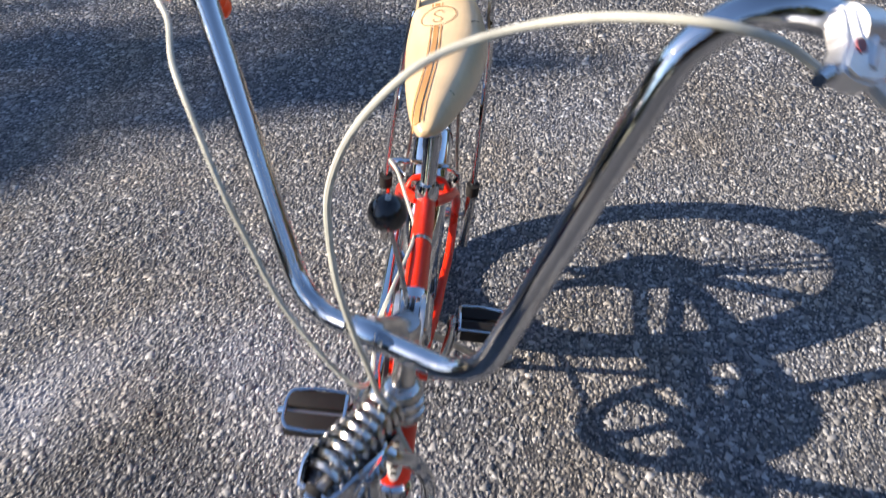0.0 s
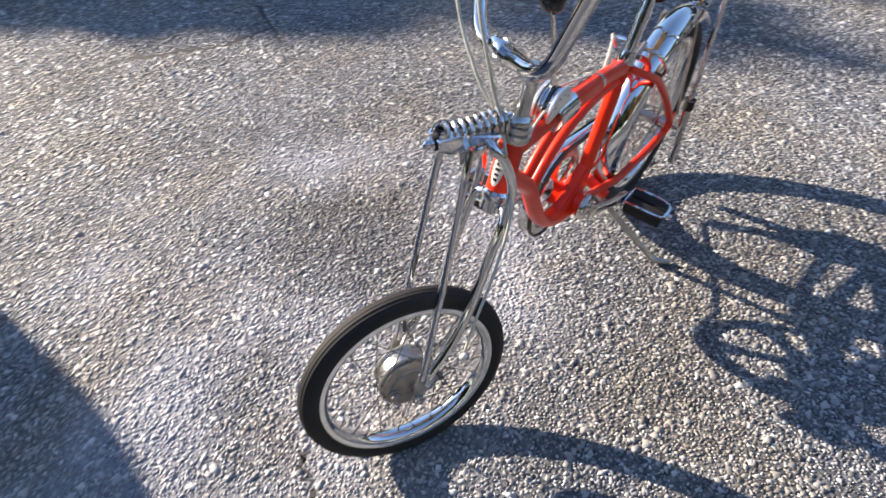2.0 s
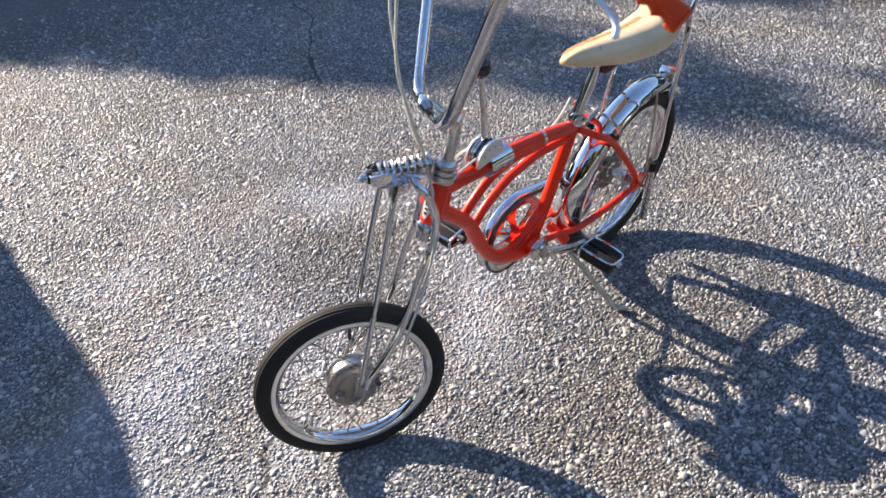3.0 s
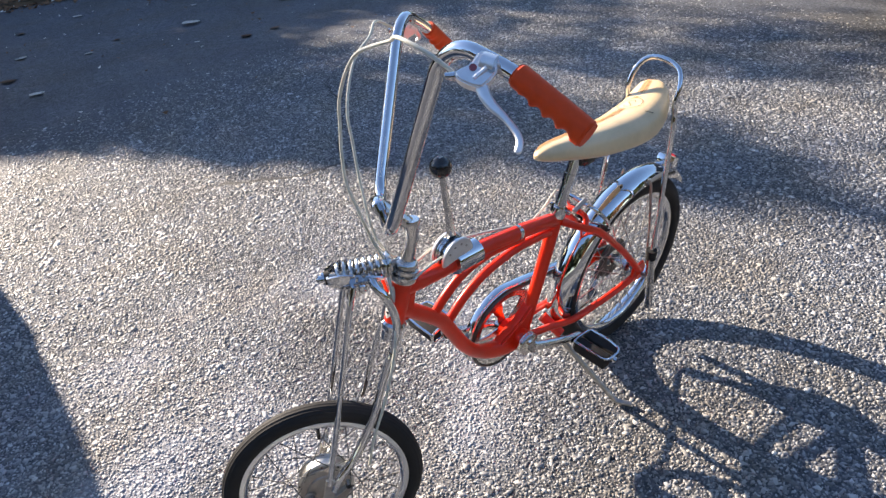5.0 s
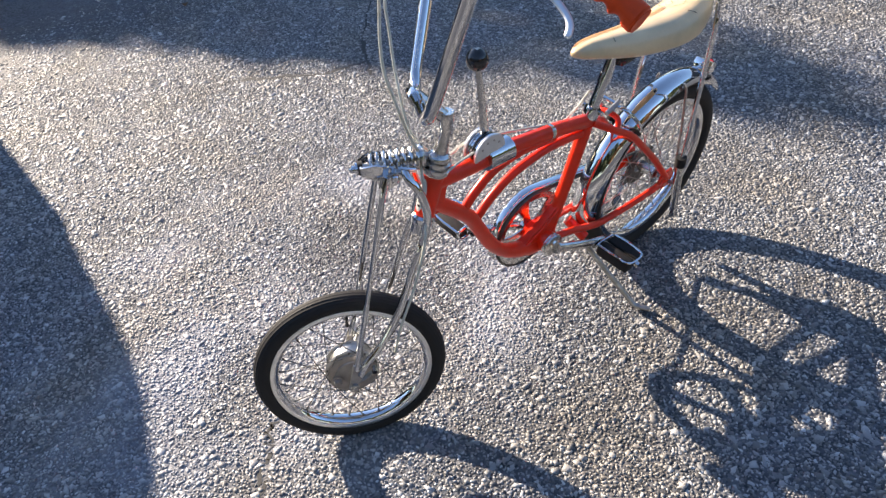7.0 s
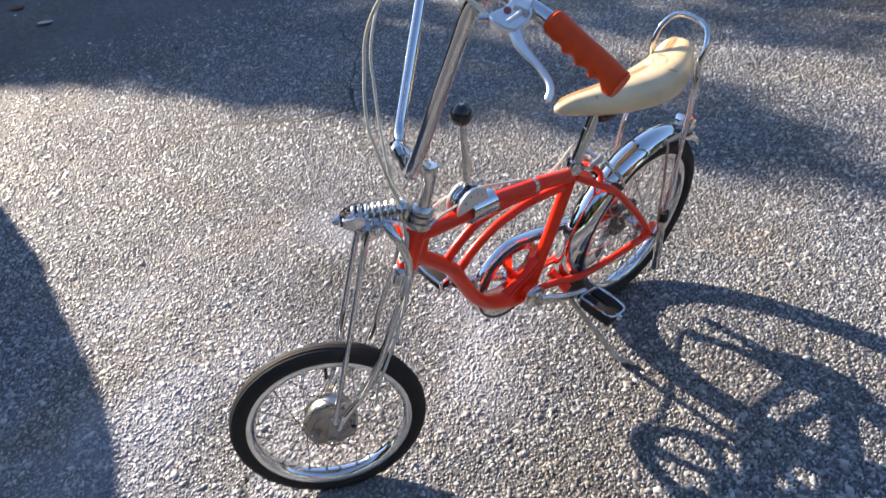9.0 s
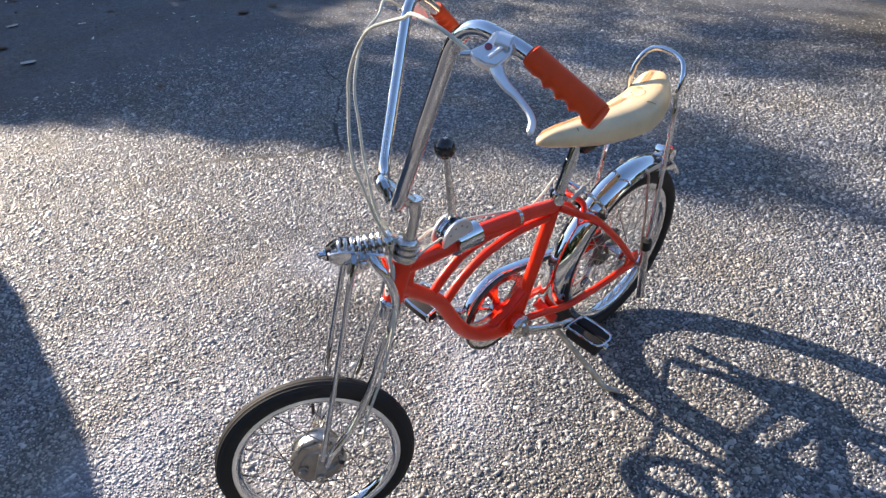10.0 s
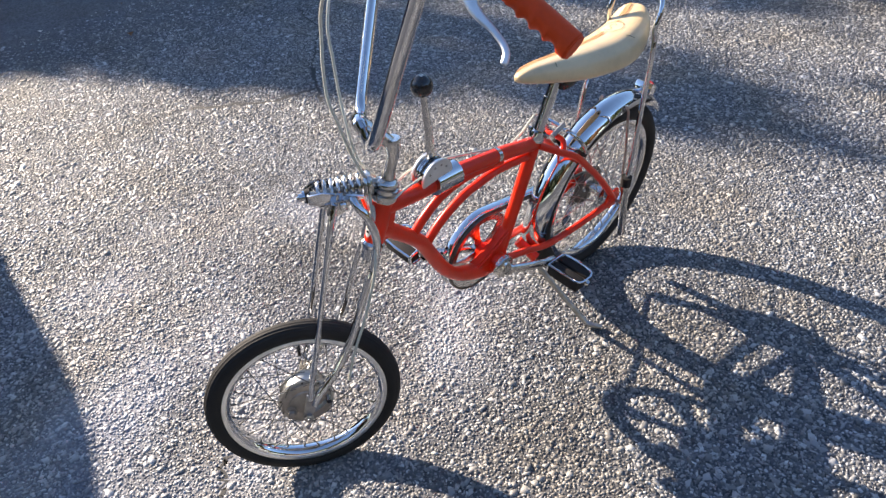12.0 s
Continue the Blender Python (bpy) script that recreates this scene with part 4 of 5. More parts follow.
curl = [(0.55, 0.45), (0.45, 0.75), (0.05, 0.95), (-0.40, 0.75), (-0.45, 0.35), (-0.1, 0.05), (0.25, -0.25), (0.45, -0.6), (0.2, -0.92), (-0.25, -0.95), (-0.6, -0.65), (-0.5, -0.45)]
curl = [(v.x, v.y) for v in spline([Vector((EX - 0.0165 * v, EY + 0.015 * u, 0)) for u, v in curl], 5)]
part("emblem_curl", seat_ribbon(curl, 0.0015), STRIPE_DARK, seat, "brown curl inside the oval")
for way in ([(0.270, 0.0295), (0.271, 0.032), (0.272, 0.0345)], [(0.053, 0.049), (0.048, 0.052), (0.044, 0.057), (0.040, 0.061)]):
    part("scuff", seat_ribbon(way, 0.0016), RUBBER, seat, "short dark scuff mark")
part("seat_bracket", box((0.034, 0.03, 0.02), (0.216, 0, 0.680), 0.004), BLACK, seat, "black metal seat bracket")
part("seat_pan", box((0.25, 0.05, 0.008), (0.11, 0, 0.682), 0.002), BLACK, seat, "dark metal seat pan")

# ---- head badge and lower cup
hx = Vector((math.cos(RAKE), 0, math.sin(RAKE)))
bm = bmesh.new()
ring = []
for k in range(28):
    a = 2 * math.pi * k / 28
    y, z = 0.010 * math.cos(a), 0.034 * math.sin(a)
    ring.append((math.sqrt(0.0212 ** 2 - y * y), y, z))
fv = [bm.verts.new(v) for v in ring]
cv = bm.verts.new((0.0216, 0, 0))
for k in range(28):
    bm.faces.new((cv, fv[k], fv[(k + 1) % 28]))
bm.faces.ensure_lookup_table()
HB = Matrix.Translation(HEAD) @ Matrix((sf, Vector((0, 1, 0)), sa)).transposed().to_4x4() @ Matrix.Translation((0, 0, -0.085))
badge = part("head_badge", bm, WHITE, frame_root, "white oval enamel badge", HB)
for k in range(6):
    part("badge_mark", box((0.001, 0.009 - 0.001 * abs(k - 2.5), 0.0045), (0.0216, 0, 0.022 - 0.0088 * k), 0.0003), BLACK, badge, "dark raised bar")
part("lower_cup", lathe([(0.0, -0.128), (0.02, -0.128), (0.024, -0.133), (0.024, -0.142), (0.019, -0.15), (0.0, -0.15)], 'z', 32), CHROME, frame_root, "chrome headset cup", Matrix.Translation(HEAD) @ Matrix((sf, Vector((0, 1, 0)), sa)).transposed().to_4x4())


# ---------------------------------------------------------------- cracks in the tar
TAR = material("dark_tar", (0.03, 0.029, 0.028), 0.75, 0.0, bump=0.4)


def crack(points, width, seed):
    rnd = random.Random(seed)
    pts = []
    for (x0, y0), (x1, y1) in zip(points, points[1:]):
        for k in range(6):
            t = k / 6
            pts.append(Vector((x0 + (x1 - x0) * t + rnd.uniform(-1, 1) * 0.012, y0 + (y1 - y0) * t + rnd.uniform(-1, 1) * 0.012, 0)))
    bm = bmesh.new()
    prev = None
    for i, p in enumerate(pts):
        d = (pts[min(i + 1, len(pts) - 1)] - pts[max(i - 1, 0)]).normalized()
        s = Vector((-d.y, d.x, 0)) * width * rnd.uniform(0.3, 1.0)
        cur = [bm.verts.new(p - s + Vector((0, 0, 0.0008))), bm.verts.new(p + s + Vector((0, 0, 0.0008)))]
        if prev:
            bm.faces.new((prev[0], prev[1], cur[1], cur[0]))
        prev = cur
    bmesh.ops.recalc_face_normals(bm, faces=bm.faces)
    ob = new("crack", mesh_object("crack", bm, TAR, smooth=False))
    ob.parent = ground
    return pts, width


CRACKS = [([(1.09, -0.16), (1.116, -0.139), (1.144, -0.085), (1.176, -0.061), (1.205, 0.003), (1.25, 0.06)], 0.006),
          ([(-0.336, -1.862), (-0.198, -1.606), (-0.124, -1.487)], 0.012),
          ([(-0.196, -1.641), (-0.01, -1.681), (0.115, -1.794), (0.306, -1.97)], 0.013),
          ([(-0.336, -1.862), (-0.65, -2.233), (-0.809, -2.751)], 0.006)]
CRACK_LINES = [crack(pts, w, i + 1) for i, (pts, w) in enumerate(CRACKS)]


def clear_of_cracks(x, y):
    """True where no crack runs."""
    free = np.ones(len(x), bool)
    for pts, w in CRACK_LINES:
        for a, b in zip(pts, pts[1:]):
            d = b - a
            t = np.clip(((x - a.x) * d.x + (y - a.y) * d.y) / max(d.x * d.x + d.y * d.y, 1e-9), 0, 1)
            free &= np.hypot(x - a.x - t * d.x, y - a.y - t * d.y) > w * 0.8
    return free


# ---------------------------------------------------------------- loose aggregate of the asphalt
def stone_material():
    m = bpy.data.materials.new("aggregate")
    m.use_nodes = True
    N, L = m.node_tree.nodes, m.node_tree.links
    b = N["Principled BSDF"]
    geo = N.new("ShaderNodeNewGeometry")
    ramp = N.new("ShaderNodeValToRGB")
    e = ramp.color_ramp.elements
    e[0].position, e[0].color = 0.0, (0.085, 0.084, 0.083, 1)
    e[1].position, e[1].color = 1.0, (0.53, 0.535, 0.53, 1)
    for p, c in ((0.25, (0.155, 0.153, 0.150, 1)), (0.5, (0.222, 0.222, 0.220, 1)), (0.75, (0.305, 0.304, 0.298, 1)), (0.92, (0.38, 0.381, 0.376, 1))):
        k = e.new(p)
        k.color = c
    L.new(geo.outputs["Random Per Island"], ramp.inputs["Fac"])
    tc = N.new("ShaderNodeTexCoord")
    L.new(weathered_with_caustics(N, L, ramp.outputs["Color"], tc), b.inputs["Base Color"])
    b.inputs["Roughness"].default_value = 0.5
    n = N.new("ShaderNodeTexNoise")
    n.inputs["Scale"].default_value = 500
    L.new(tc.outputs["Object"], n.inputs["Vector"])
    bump = N.new("ShaderNodeBump")
    bump.inputs["Strength"].default_value = 0.35
    bump.inputs["Distance"].default_value = 0.0008
    L.new(n.outputs["Fac"], bump.inputs["Height"])
    L.new(bump.outputs["Normal"], b.inputs["Normal"])
    return m


AGGREGATE = stone_material()


def aggregate(name, x0, x1, y0, y1, step, inside, seed, sides=5, relief=0.27, grain=1.0):
    """Angular stones pressed into the tar, on a jittered grid; each is a low flat chip."""
    rng = np.random.default_rng(seed)
    gx, gy = np.meshgrid(np.arange(x0, x1, step), np.arange(y0, y1, step))
    gx = (gx + (np.arange(gx.shape[0]) % 2)[:, None] * step / 2).ravel()
    gy = gy.ravel()
    n = len(gx)
    gx = gx + rng.uniform(-0.45, 0.45, n) * step
    gy = gy + rng.uniform(-0.45, 0.45, n) * step
    keep = inside(gx, gy, rng) & clear_of_cracks(gx, gy)
    gx, gy = gx[keep], gy[keep]
    n = len(gx)
    size = step * grain * rng.choice([0.50, 0.70, 0.95, 1.4, 2.0], n, p=[0.30, 0.36, 0.23, 0.09, 0.02]) * rng.uniform(0.85, 1.15, n)
    h = step * rng.uniform(0.02, relief, n) + size * 0.06
    turn = rng.uniform(0, 2 * np.pi, n)
    k = sides
    ang = (np.arange(k) + rng.uniform(-0.36, 0.36, (n, k))) * (2 * np.pi / k)
    r = size[:, None] * rng.uniform(0.7, 1.2, (n, k))
    stretch = rng.uniform(0.42, 0.95, n)[:, None]
    px, py = r * np.cos(ang), r * np.sin(ang) * stretch
    ct, st = np.cos(turn)[:, None], np.sin(turn)[:, None]
    px, py = px * ct - py * st, px * st + py * ct
    bx, by = gx[:, None] + px, gy[:, None] + py
    tilt = rng.normal(0, 0.14, (n, 2))
    top = rng.uniform(0.78, 0.94, n)[:, None]
    px, py = px * top, py * top
    tx, ty = gx[:, None] + px, gy[:, None] + py
    tz = np.maximum(h[:, None] + tilt[:, :1] * px + tilt[:, 1:] * py, 0.0005)
    v = np.empty((n, 2 * k, 3), np.float32)
    v[:, :k, 0], v[:, :k, 1], v[:, :k, 2] = bx, by, -0.001
    v[:, k:, 0], v[:, k:, 1], v[:, k:, 2] = tx, ty, tz
    base = (np.arange(n) * 2 * k)[:, None]
    i = np.arange(k)
    quads = np.stack([i, (i + 1) % k, (i + 1) % k + k, i + k], 1)
    q = (base[:, :, None] + quads[None]).reshape(-1, 4)
    f = base + (np.arange(k) + k)[None]
    me = bpy.data.meshes.new(name)
    me.vertices.add(n * 2 * k)
    me.vertices.foreach_set("co", v.ravel())
    nq = len(q)
    loops = np.concatenate([q.ravel(), f.ravel()])
    me.loops.add(len(loops))
    me.loops.foreach_set("vertex_index", loops.astype(np.int32))
    me.polygons.add(nq + n)
    me.polygons.foreach_set("loop_start", np.concatenate([np.arange(nq) * 4, nq * 4 + np.arange(n) * k]).astype(np.int32))
    me.update(calc_edges=True)
    me.materials.append(AGGREGATE)
    ob = new(name, me)
    return tagged(ob, "coarse grey and buff stone chips in asphalt", "aggregate", kind="stuff")


def near(x, y, rng):
    return (x > -0.8) & (x < 1.85) & (y > -1.35) & (y < 1.1)


def middle(x, y, rng):
    """Beyond the near field; thins out towards the far end of the drive."""
    fade = np.clip(np.minimum(np.minimum((y + 3.7) / 1.3, (x + 3.4) / 1.3), np.minimum((2.0 - y) / 0.7, (2.4 - x) / 0.5)), 0, 1)
    return ~near(x, y, rng) & (rng.uniform(0, 1, len(x)) < fade)


aggregate("aggregate", -0.8, 1.85, -1.35, 1.1, 0.0080, near, 3, 4, 0.31, 0.84)
aggregate("aggregate", -3.4, 2.4, -3.7, 2.0, 0.0108, middle, 4, 4, 0.23, 0.80)


# ---------------------------------------------------------------- fallen leaves and twigs
LEAF_PALE = material("pale_dry_leaf", (0.82, 0.79, 0.72), 0.6, 0.0, vary=0.3, vary_scale=60)
LEAF_BROWN = material("brown_dry_leaf", (0.20, 0.10, 0.05), 0.7, 0.0, vary=0.3, vary_scale=60)


def fallen_leaf(x, y, size, turn, mat, label):
    bm = bmesh.new()
    n = 9
    mid, lo, hi = [], [], []
    for k in range(n):
        t = k / (n - 1)
        w = 0.42 * math.sin(math.pi * (0.04 + 0.92 * t)) ** 0.8
        z = 0.10 * t + 0.06 * (t - 0.5) ** 2 + 0.03
        mid.append(bm.verts.new((t - 0.5, 0, z)))
        lo.append(bm.verts.new((t - 0.5, -w, z + 0.05 * w)))
        hi.append(bm.verts.new((t - 0.5, w, z + 0.08 * w)))
    for k in range(n - 1):
        bm.faces.new((mid[k], mid[k + 1], hi[k + 1], hi[k]))
        bm.faces.new((lo[k], lo[k + 1], mid[k + 1], mid[k]))
    bmesh.ops.solidify(bm, geom=list(bm.faces), thickness=0.02)
    ob = new("fallen_leaf", mesh_object("fallen_leaf", bm, mat))
    ob.matrix_world = Matrix.Translation((x, y, 0.001)) @ Matrix.Rotation(turn, 4, 'Z') @ Matrix.Scale(size * 1.25, 4)
    return tagged(ob, label, "leaf", "fallen leaves")


for x, y, s, a, pale in ((0.441, -4.277, 0.09, 0.6, 1), (-1.008, -5.034, 0.13, 0.2, 1), (-1.917, -4.958, 0.15, 0.1, 1), (-1.334, -5.701, 0.06, 1, 1), (-0.772, -4.406, 0.04, 0.3, 1), (-0.419, -5.183, 0.05, 1.9, 0), (-0.133, -4.986, 0.06, 0.9, 1), (0.258, -5.423, 0.08, 2.4, 1), (0.495, -4.813, 0.09, 0.1, 0), (-1.061, -4.157, 0.08, 0.5, 0), (-1.302, -4.146, 0.06, 2.2, 0), (-0.527, -6.525, 0.08, 0.4, 1), (0.02, -6.375, 0.07, 1.2, 0)):
    fallen_leaf(x, y, s, a, LEAF_PALE if pale else LEAF_BROWN, "pale curled dry leaf on the asphalt" if pale else "brown curled dry leaf on the asphalt")

# ---------------------------------------------------------------- verge beyond the drive
SOIL = material("leafy_soil", (0.13, 0.085, 0.05), 0.9, 0.0, vary=0.5, vary_scale=9, bump=0.8, bump_scale=40)
GRASS = material("grass", (0.07, 0.10, 0.03), 0.7, 0.0, vary=0.4, vary_scale=5)
edge = [(13.491, -11.704), (4.149, -9.534), (1.329, -8.533), (0.235, -8.081), (-0.181, -7.896), (-1.098, -7.461), (-2.618, -7.174), (-5.211, -7.014), (-12.579, -7.383)]
bm = bmesh.new()
rnd = random.Random(5)
rows = []
fine = []
for (x0, y0), (x1, y1) in zip(edge, edge[1:]):
    m = max(2, int(abs(x1 - x0) / 0.15))
    fine += [(x0 + (x1 - x0) * k / m, y0 + (y1 - y0) * k / m) for k in range(m)]
for back, z in ((0.0, -0.01), (0.05, 0.035), (0.25, 0.07), (0.6, 0.09), (1.2, 0.12), (3.0, 0.2), (8.0, 0.3), (30.0, 0.4)):
    rows.append([bm.verts.new((x + rnd.uniform(-1, 1) * 0.03, y - back + rnd.uniform(-1, 1) * 0.04 * (1 + back * 0.2), z + rnd.uniform(-1, 1) * 0.015 * (z > 0))) for x, y in fine])
for r0, r1 in zip(rows, rows[1:]):
    for k in range(len(fine) - 1):
        bm.faces.new((r0[k], r0[k + 1], r1[k + 1], r1[k]))
bmesh.ops.recalc_face_normals(bm, faces=bm.faces)
verge = new("verge", mesh_object("verge", bm, SOIL))
tagged(verge, "raised soil verge with leaf litter beside the drive", "verge", kind="structure")
bm = bmesh.new()
for k in range(9000):
    x = rnd.uniform(-4, 3)
    b0 = rnd.uniform(0.25, 3.0)
    ey = next(y0 + (y1 - y0) * (x - x0) / (x1 - x0) for (x0, y0), (x1, y1) in zip(edge, edge[1:]) if x0 >= x >= x1)
    y = ey - b0
    z = 0.06 + 0.03 * b0
    hgt, a = rnd.uniform(0.04, 0.12), rnd.uniform(0, 6.28)
    w = 0.006
    c, s = math.cos(a), math.sin(a)
    v = [bm.verts.new(q) for q in ((x - w * c, y - w * s, z), (x + w * c, y + w * s, z), (x + hgt * 0.4 * s, y - hgt * 0.4 * c, z + hgt))]
    bm.faces.new(v)
grass = new("grass", mesh_object("grass", bm, GRASS, smooth=False))
tagged(grass, "short green grass growing on the verge", "grass", kind="stuff")

# leaf litter along the verge's edge and scattered crumbs on the far asphalt
def litter(name, places, mat, label):
    rng = random.Random(len(places))
    bm = bmesh.new()
    for x, y, z, s in places:
        a, b = rng.uniform(0, 6.28), rng.uniform(0.5, 1.0)
        c, q = math.cos(a) * s, math.sin(a) * s
        v = [bm.verts.new(p) for p in ((x - c, y - q, z + rng.uniform(0, s)), (x + q * b * 0.5, y - c * b * 0.5, z), (x + c, y + q, z + rng.uniform(0, s)), (x - q * b * 0.5, y + c * b * 0.5, z + rng.uniform(0.2, 0.6) * s))]
        bm.faces.new((v[0], v[1], v[2]))
        bm.faces.new((v[0], v[2], v[3]))
    ob = new(name, mesh_object(name, bm, mat, smooth=False))
    return tagged(ob, label, "leaf litter", kind="stuff")


def edge_y(x):
    return next(y0 + (y1 - y0) * (x - x0) / (x1 - x0) for (x0, y0), (x1, y1) in zip(edge, edge[1:]) if x0 >= x >= x1)


for mat, count, label in ((LEAF_BROWN, 3600, "brown leaf litter along the soil verge"), (LEAF_PALE, 260, "pale dry leaf litter along the verge")):
    spots = []
    for k in range(count):
        x = rnd.uniform(-6, 3)
        b0 = rnd.gauss(0.12, 0.16)
        spots.append((x, edge_y(x) - b0, 0.002 if b0 < 0 else 0.075 if b0 > 0.12 else 0.05, rnd.uniform(0.015, 0.05)))
    litter("leaf_litter", spots, mat, label)
spots = [(rnd.uniform(-3.4, 1.2), -3.0 - 5.5 * rnd.random() ** 0.7, 0.002, rnd.uniform(0.004, 0.016)) for k in range(150)]
litter("leaf_litter", spots, LEAF_PALE, "small pale leaf crumbs scattered on asphalt")
spots = [(rnd.uniform(-3.4, 1.2), -3.0 - 5.5 * rnd.random() ** 0.7, 0.002, rnd.uniform(0.006, 0.022)) for k in range(150)]
spots += [(-1.9 + rnd.gauss(0, 0.35), -6.3 + rnd.gauss(0, 0.13), 0.002, rnd.uniform(0.01, 0.03)) for k in range(160)]
litter("leaf_litter", spots, LEAF_BROWN, "small brown leaf crumbs scattered on asphalt")

# ---------------------------------------------------------------- parked cars at the sides of the drive
CAR_BLUE = material("dark_blue_car_paint", (0.02, 0.03, 0.07), 0.22, 0.0, vary=0.08, vary_scale=2, coat=0.6)
CAR_GREY = material("silver_car_paint", (0.38, 0.39, 0.40), 0.3, 0.4, vary=0.06, vary_scale=2, coat=0.6)
GLASS = material("dark_car_glass", (0.015, 0.018, 0.02), 0.05, 0.0, coat=0.5)
LAMP_RED = material("tail_lamp_red", (0.30, 0.01, 0.012), 0.2, 0.0, coat=0.5)


def car_shell(stations, lo, hi, half=16):
    """A shell lofted along y through rounded sections; stations: y, half width, bottom, top, crown. lo, hi: the arc that is kept, 0 the sill to 1 the ridge."""
    bm = bmesh.new()
    rows = []
    for y, w, z0, z1, e in stations:
        ring = []
        for sx in (1, -1):
            arc = [(w * math.cos(math.pi / 2 * t) ** e, z0 + (z1 - z0) * math.sin(math.pi / 2 * t) ** e) for t in [lo + (hi - lo) * k / half for k in range(half + 1)]]
            pts = arc if sx > 0 else arc[::-1]
            ring += [(sx * x, y, z) for x, z in pts]
        rows.append([bm.verts.new(p) for p in ring])
    for r0, r1 in zip(rows, rows[1:]):
        for a in range(len(r0) - 1):
            bm.faces.new((r0[a], r0[a + 1], r1[a + 1], r1[a]))
    bm.faces.new(rows[0])
    bm.faces.new(rows[-1][::-1])
    bmesh.ops.recalc_face_normals(bm, faces=bm.faces)
    return bm


def parked_car(m, paint, label):
    """A round-backed hatchback; its tail stands at its own y = 0 and its nose at y = -4.1."""
    car = empty("parked_car", m)
    tagged(car, label, "car")
    body = [(0.0, 0.80, 0.26, 0.80, 0.42), (-0.06, 0.85, 0.22, 0.88, 0.42), (-0.5, 0.87, 0.20, 0.92, 0.42), (-1.8, 0.87, 0.19, 0.92, 0.42), (-2.9, 0.87, 0.19, 0.90, 0.42), (-3.6, 0.85, 0.20, 0.80, 0.42), (-3.98, 0.78, 0.22, 0.66, 0.42), (-4.1, 0.68, 0.28, 0.56, 0.42)]
    part("body", car_shell(body, 0.0, 1.0), paint, car)
    cabin = [(0.0, 0.80, 0.72, 1.46, 0.80), (-0.10, 0.82, 0.72, 1.56, 0.78), (-0.7, 0.83, 0.72, 1.60, 0.72), (-1.6, 0.83, 0.72, 1.57, 0.72), (-2.2, 0.82, 0.72, 1.36, 0.75), (-2.85, 0.80, 0.72, 0.92, 0.8)]
    part("cabin_glass", car_shell(cabin, 0.0, 1.0), GLASS, car, "dark tinted window glass")
    roof = [(y + 0.01 * (k == 0), w * 1.01, z0, z1 + 0.012, e) for k, (y, w, z0, z1, e) in enumerate(cabin[:5])]
    part("roof", car_shell(roof, 0.56, 1.0), paint, car)
    for sx in (1, -1):
        for y, w in ((-0.72, 0.08), (-1.75, 0.07)):
            part("pillar", tube([(sx * 0.845, y, 0.86), (sx * 0.77, y - 0.02, 1.16), (sx * 0.60, y - 0.03, 1.42)], w, 8, flat=0.35, up=(0, 1, 0)), paint, car)
        part("tail_lamp", box((0.16, 0.06, 0.20), (sx * 0.70, 0.0, 0.68), 0.02), LAMP_RED, car, "red tail lamp")
        part("head_lamp", box((0.22, 0.10, 0.13), (sx * 0.60, -3.99, 0.60), 0.03), GLASS, car, "clear glass head lamp")
        for y in (-0.72, -3.26):
            wheel_ob = part("wheel", lathe([(0.02, sx * 0.02), (0.17, sx * 0.03), (0.205, sx * 0.075), (0.212, sx * 0.085), (0.212, -sx * 0.09), (0.02, -sx * 0.09)], 'x', 40), ALLOY, car, "grey alloy wheel", Matrix.Translation((sx * 0.785, y, 0.31)))
            ring = [(0.212, -0.092), (0.25, -0.104), (0.285, -0.103), (0.303, -0.088), (0.31, -0.05), (0.31, 0.05), (0.303, 0.088), (0.285, 0.103), (0.25, 0.104), (0.212, 0.092)]
            part("tyre", lathe(ring, 'x', 56, closed=True), RUBBER, wheel_ob, "black rubber car tyre")
    part("bumper", box((1.5, 0.10, 0.16), (0, 0.015, 0.40), 0.04), paint, car)
    return car


# The blue car is unseen, added to cast the round-edged shadow at the left.
parked_car(Matrix.Translation((2.37, -3.2, 0)), CAR_BLUE, "dark blue hatchback added out of view to cast a shadow")
parked_car(Matrix.Translation((-3.785, -0.72, 0)) @ Matrix.Rotation(math.pi, 4, 'Z'), CAR_GREY, "silver hatchback parked on the asphalt drive")

# ---------------------------------------------------------------- trees round the drive
BARK = material("bark", (0.09, 0.07, 0.055), 0.9, 0.0, vary=0.4, vary_scale=6, bump=0.8, bump_scale=30)
FOLIAGE = material("foliage", (0.042, 0.058, 0.022), 0.6, 0.0, vary=0.5, vary_scale=3)
FOLIAGE_WARM = material("autumn_foliage", (0.16, 0.075, 0.03), 0.6, 0.0, vary=0.4, vary_scale=3)


def leaves(positions, size, seed):
    """Folded leaf clumps at the given places."""
    rng = np.random.default_rng(seed)
    p = np.asarray(positions, np.float32)
    n = len(p)
    u = rng.normal(size=(n, 3))
    u /= np.linalg.norm(u, axis=1)[:, None]
    w = np.cross(u, rng.normal(size=(n, 3)))
    w /= np.linalg.norm(w, axis=1)[:, None]
    q = np.cross(u, w)
    s = (size * rng.uniform(0.6, 1.3, n))[:, None]
    v = np.stack([p - u * s, p + w * s * 0.6 + q * s * 0.2, p + u * s, p - w * s * 0.6 + q * s * 0.2], 1).reshape(-1, 3)
    i = np.arange(n) * 4
    faces = np.concatenate([np.stack([i, i + 1, i + 2], 1), np.stack([i, i + 2, i + 3], 1)])
    return v.tolist(), faces.tolist()


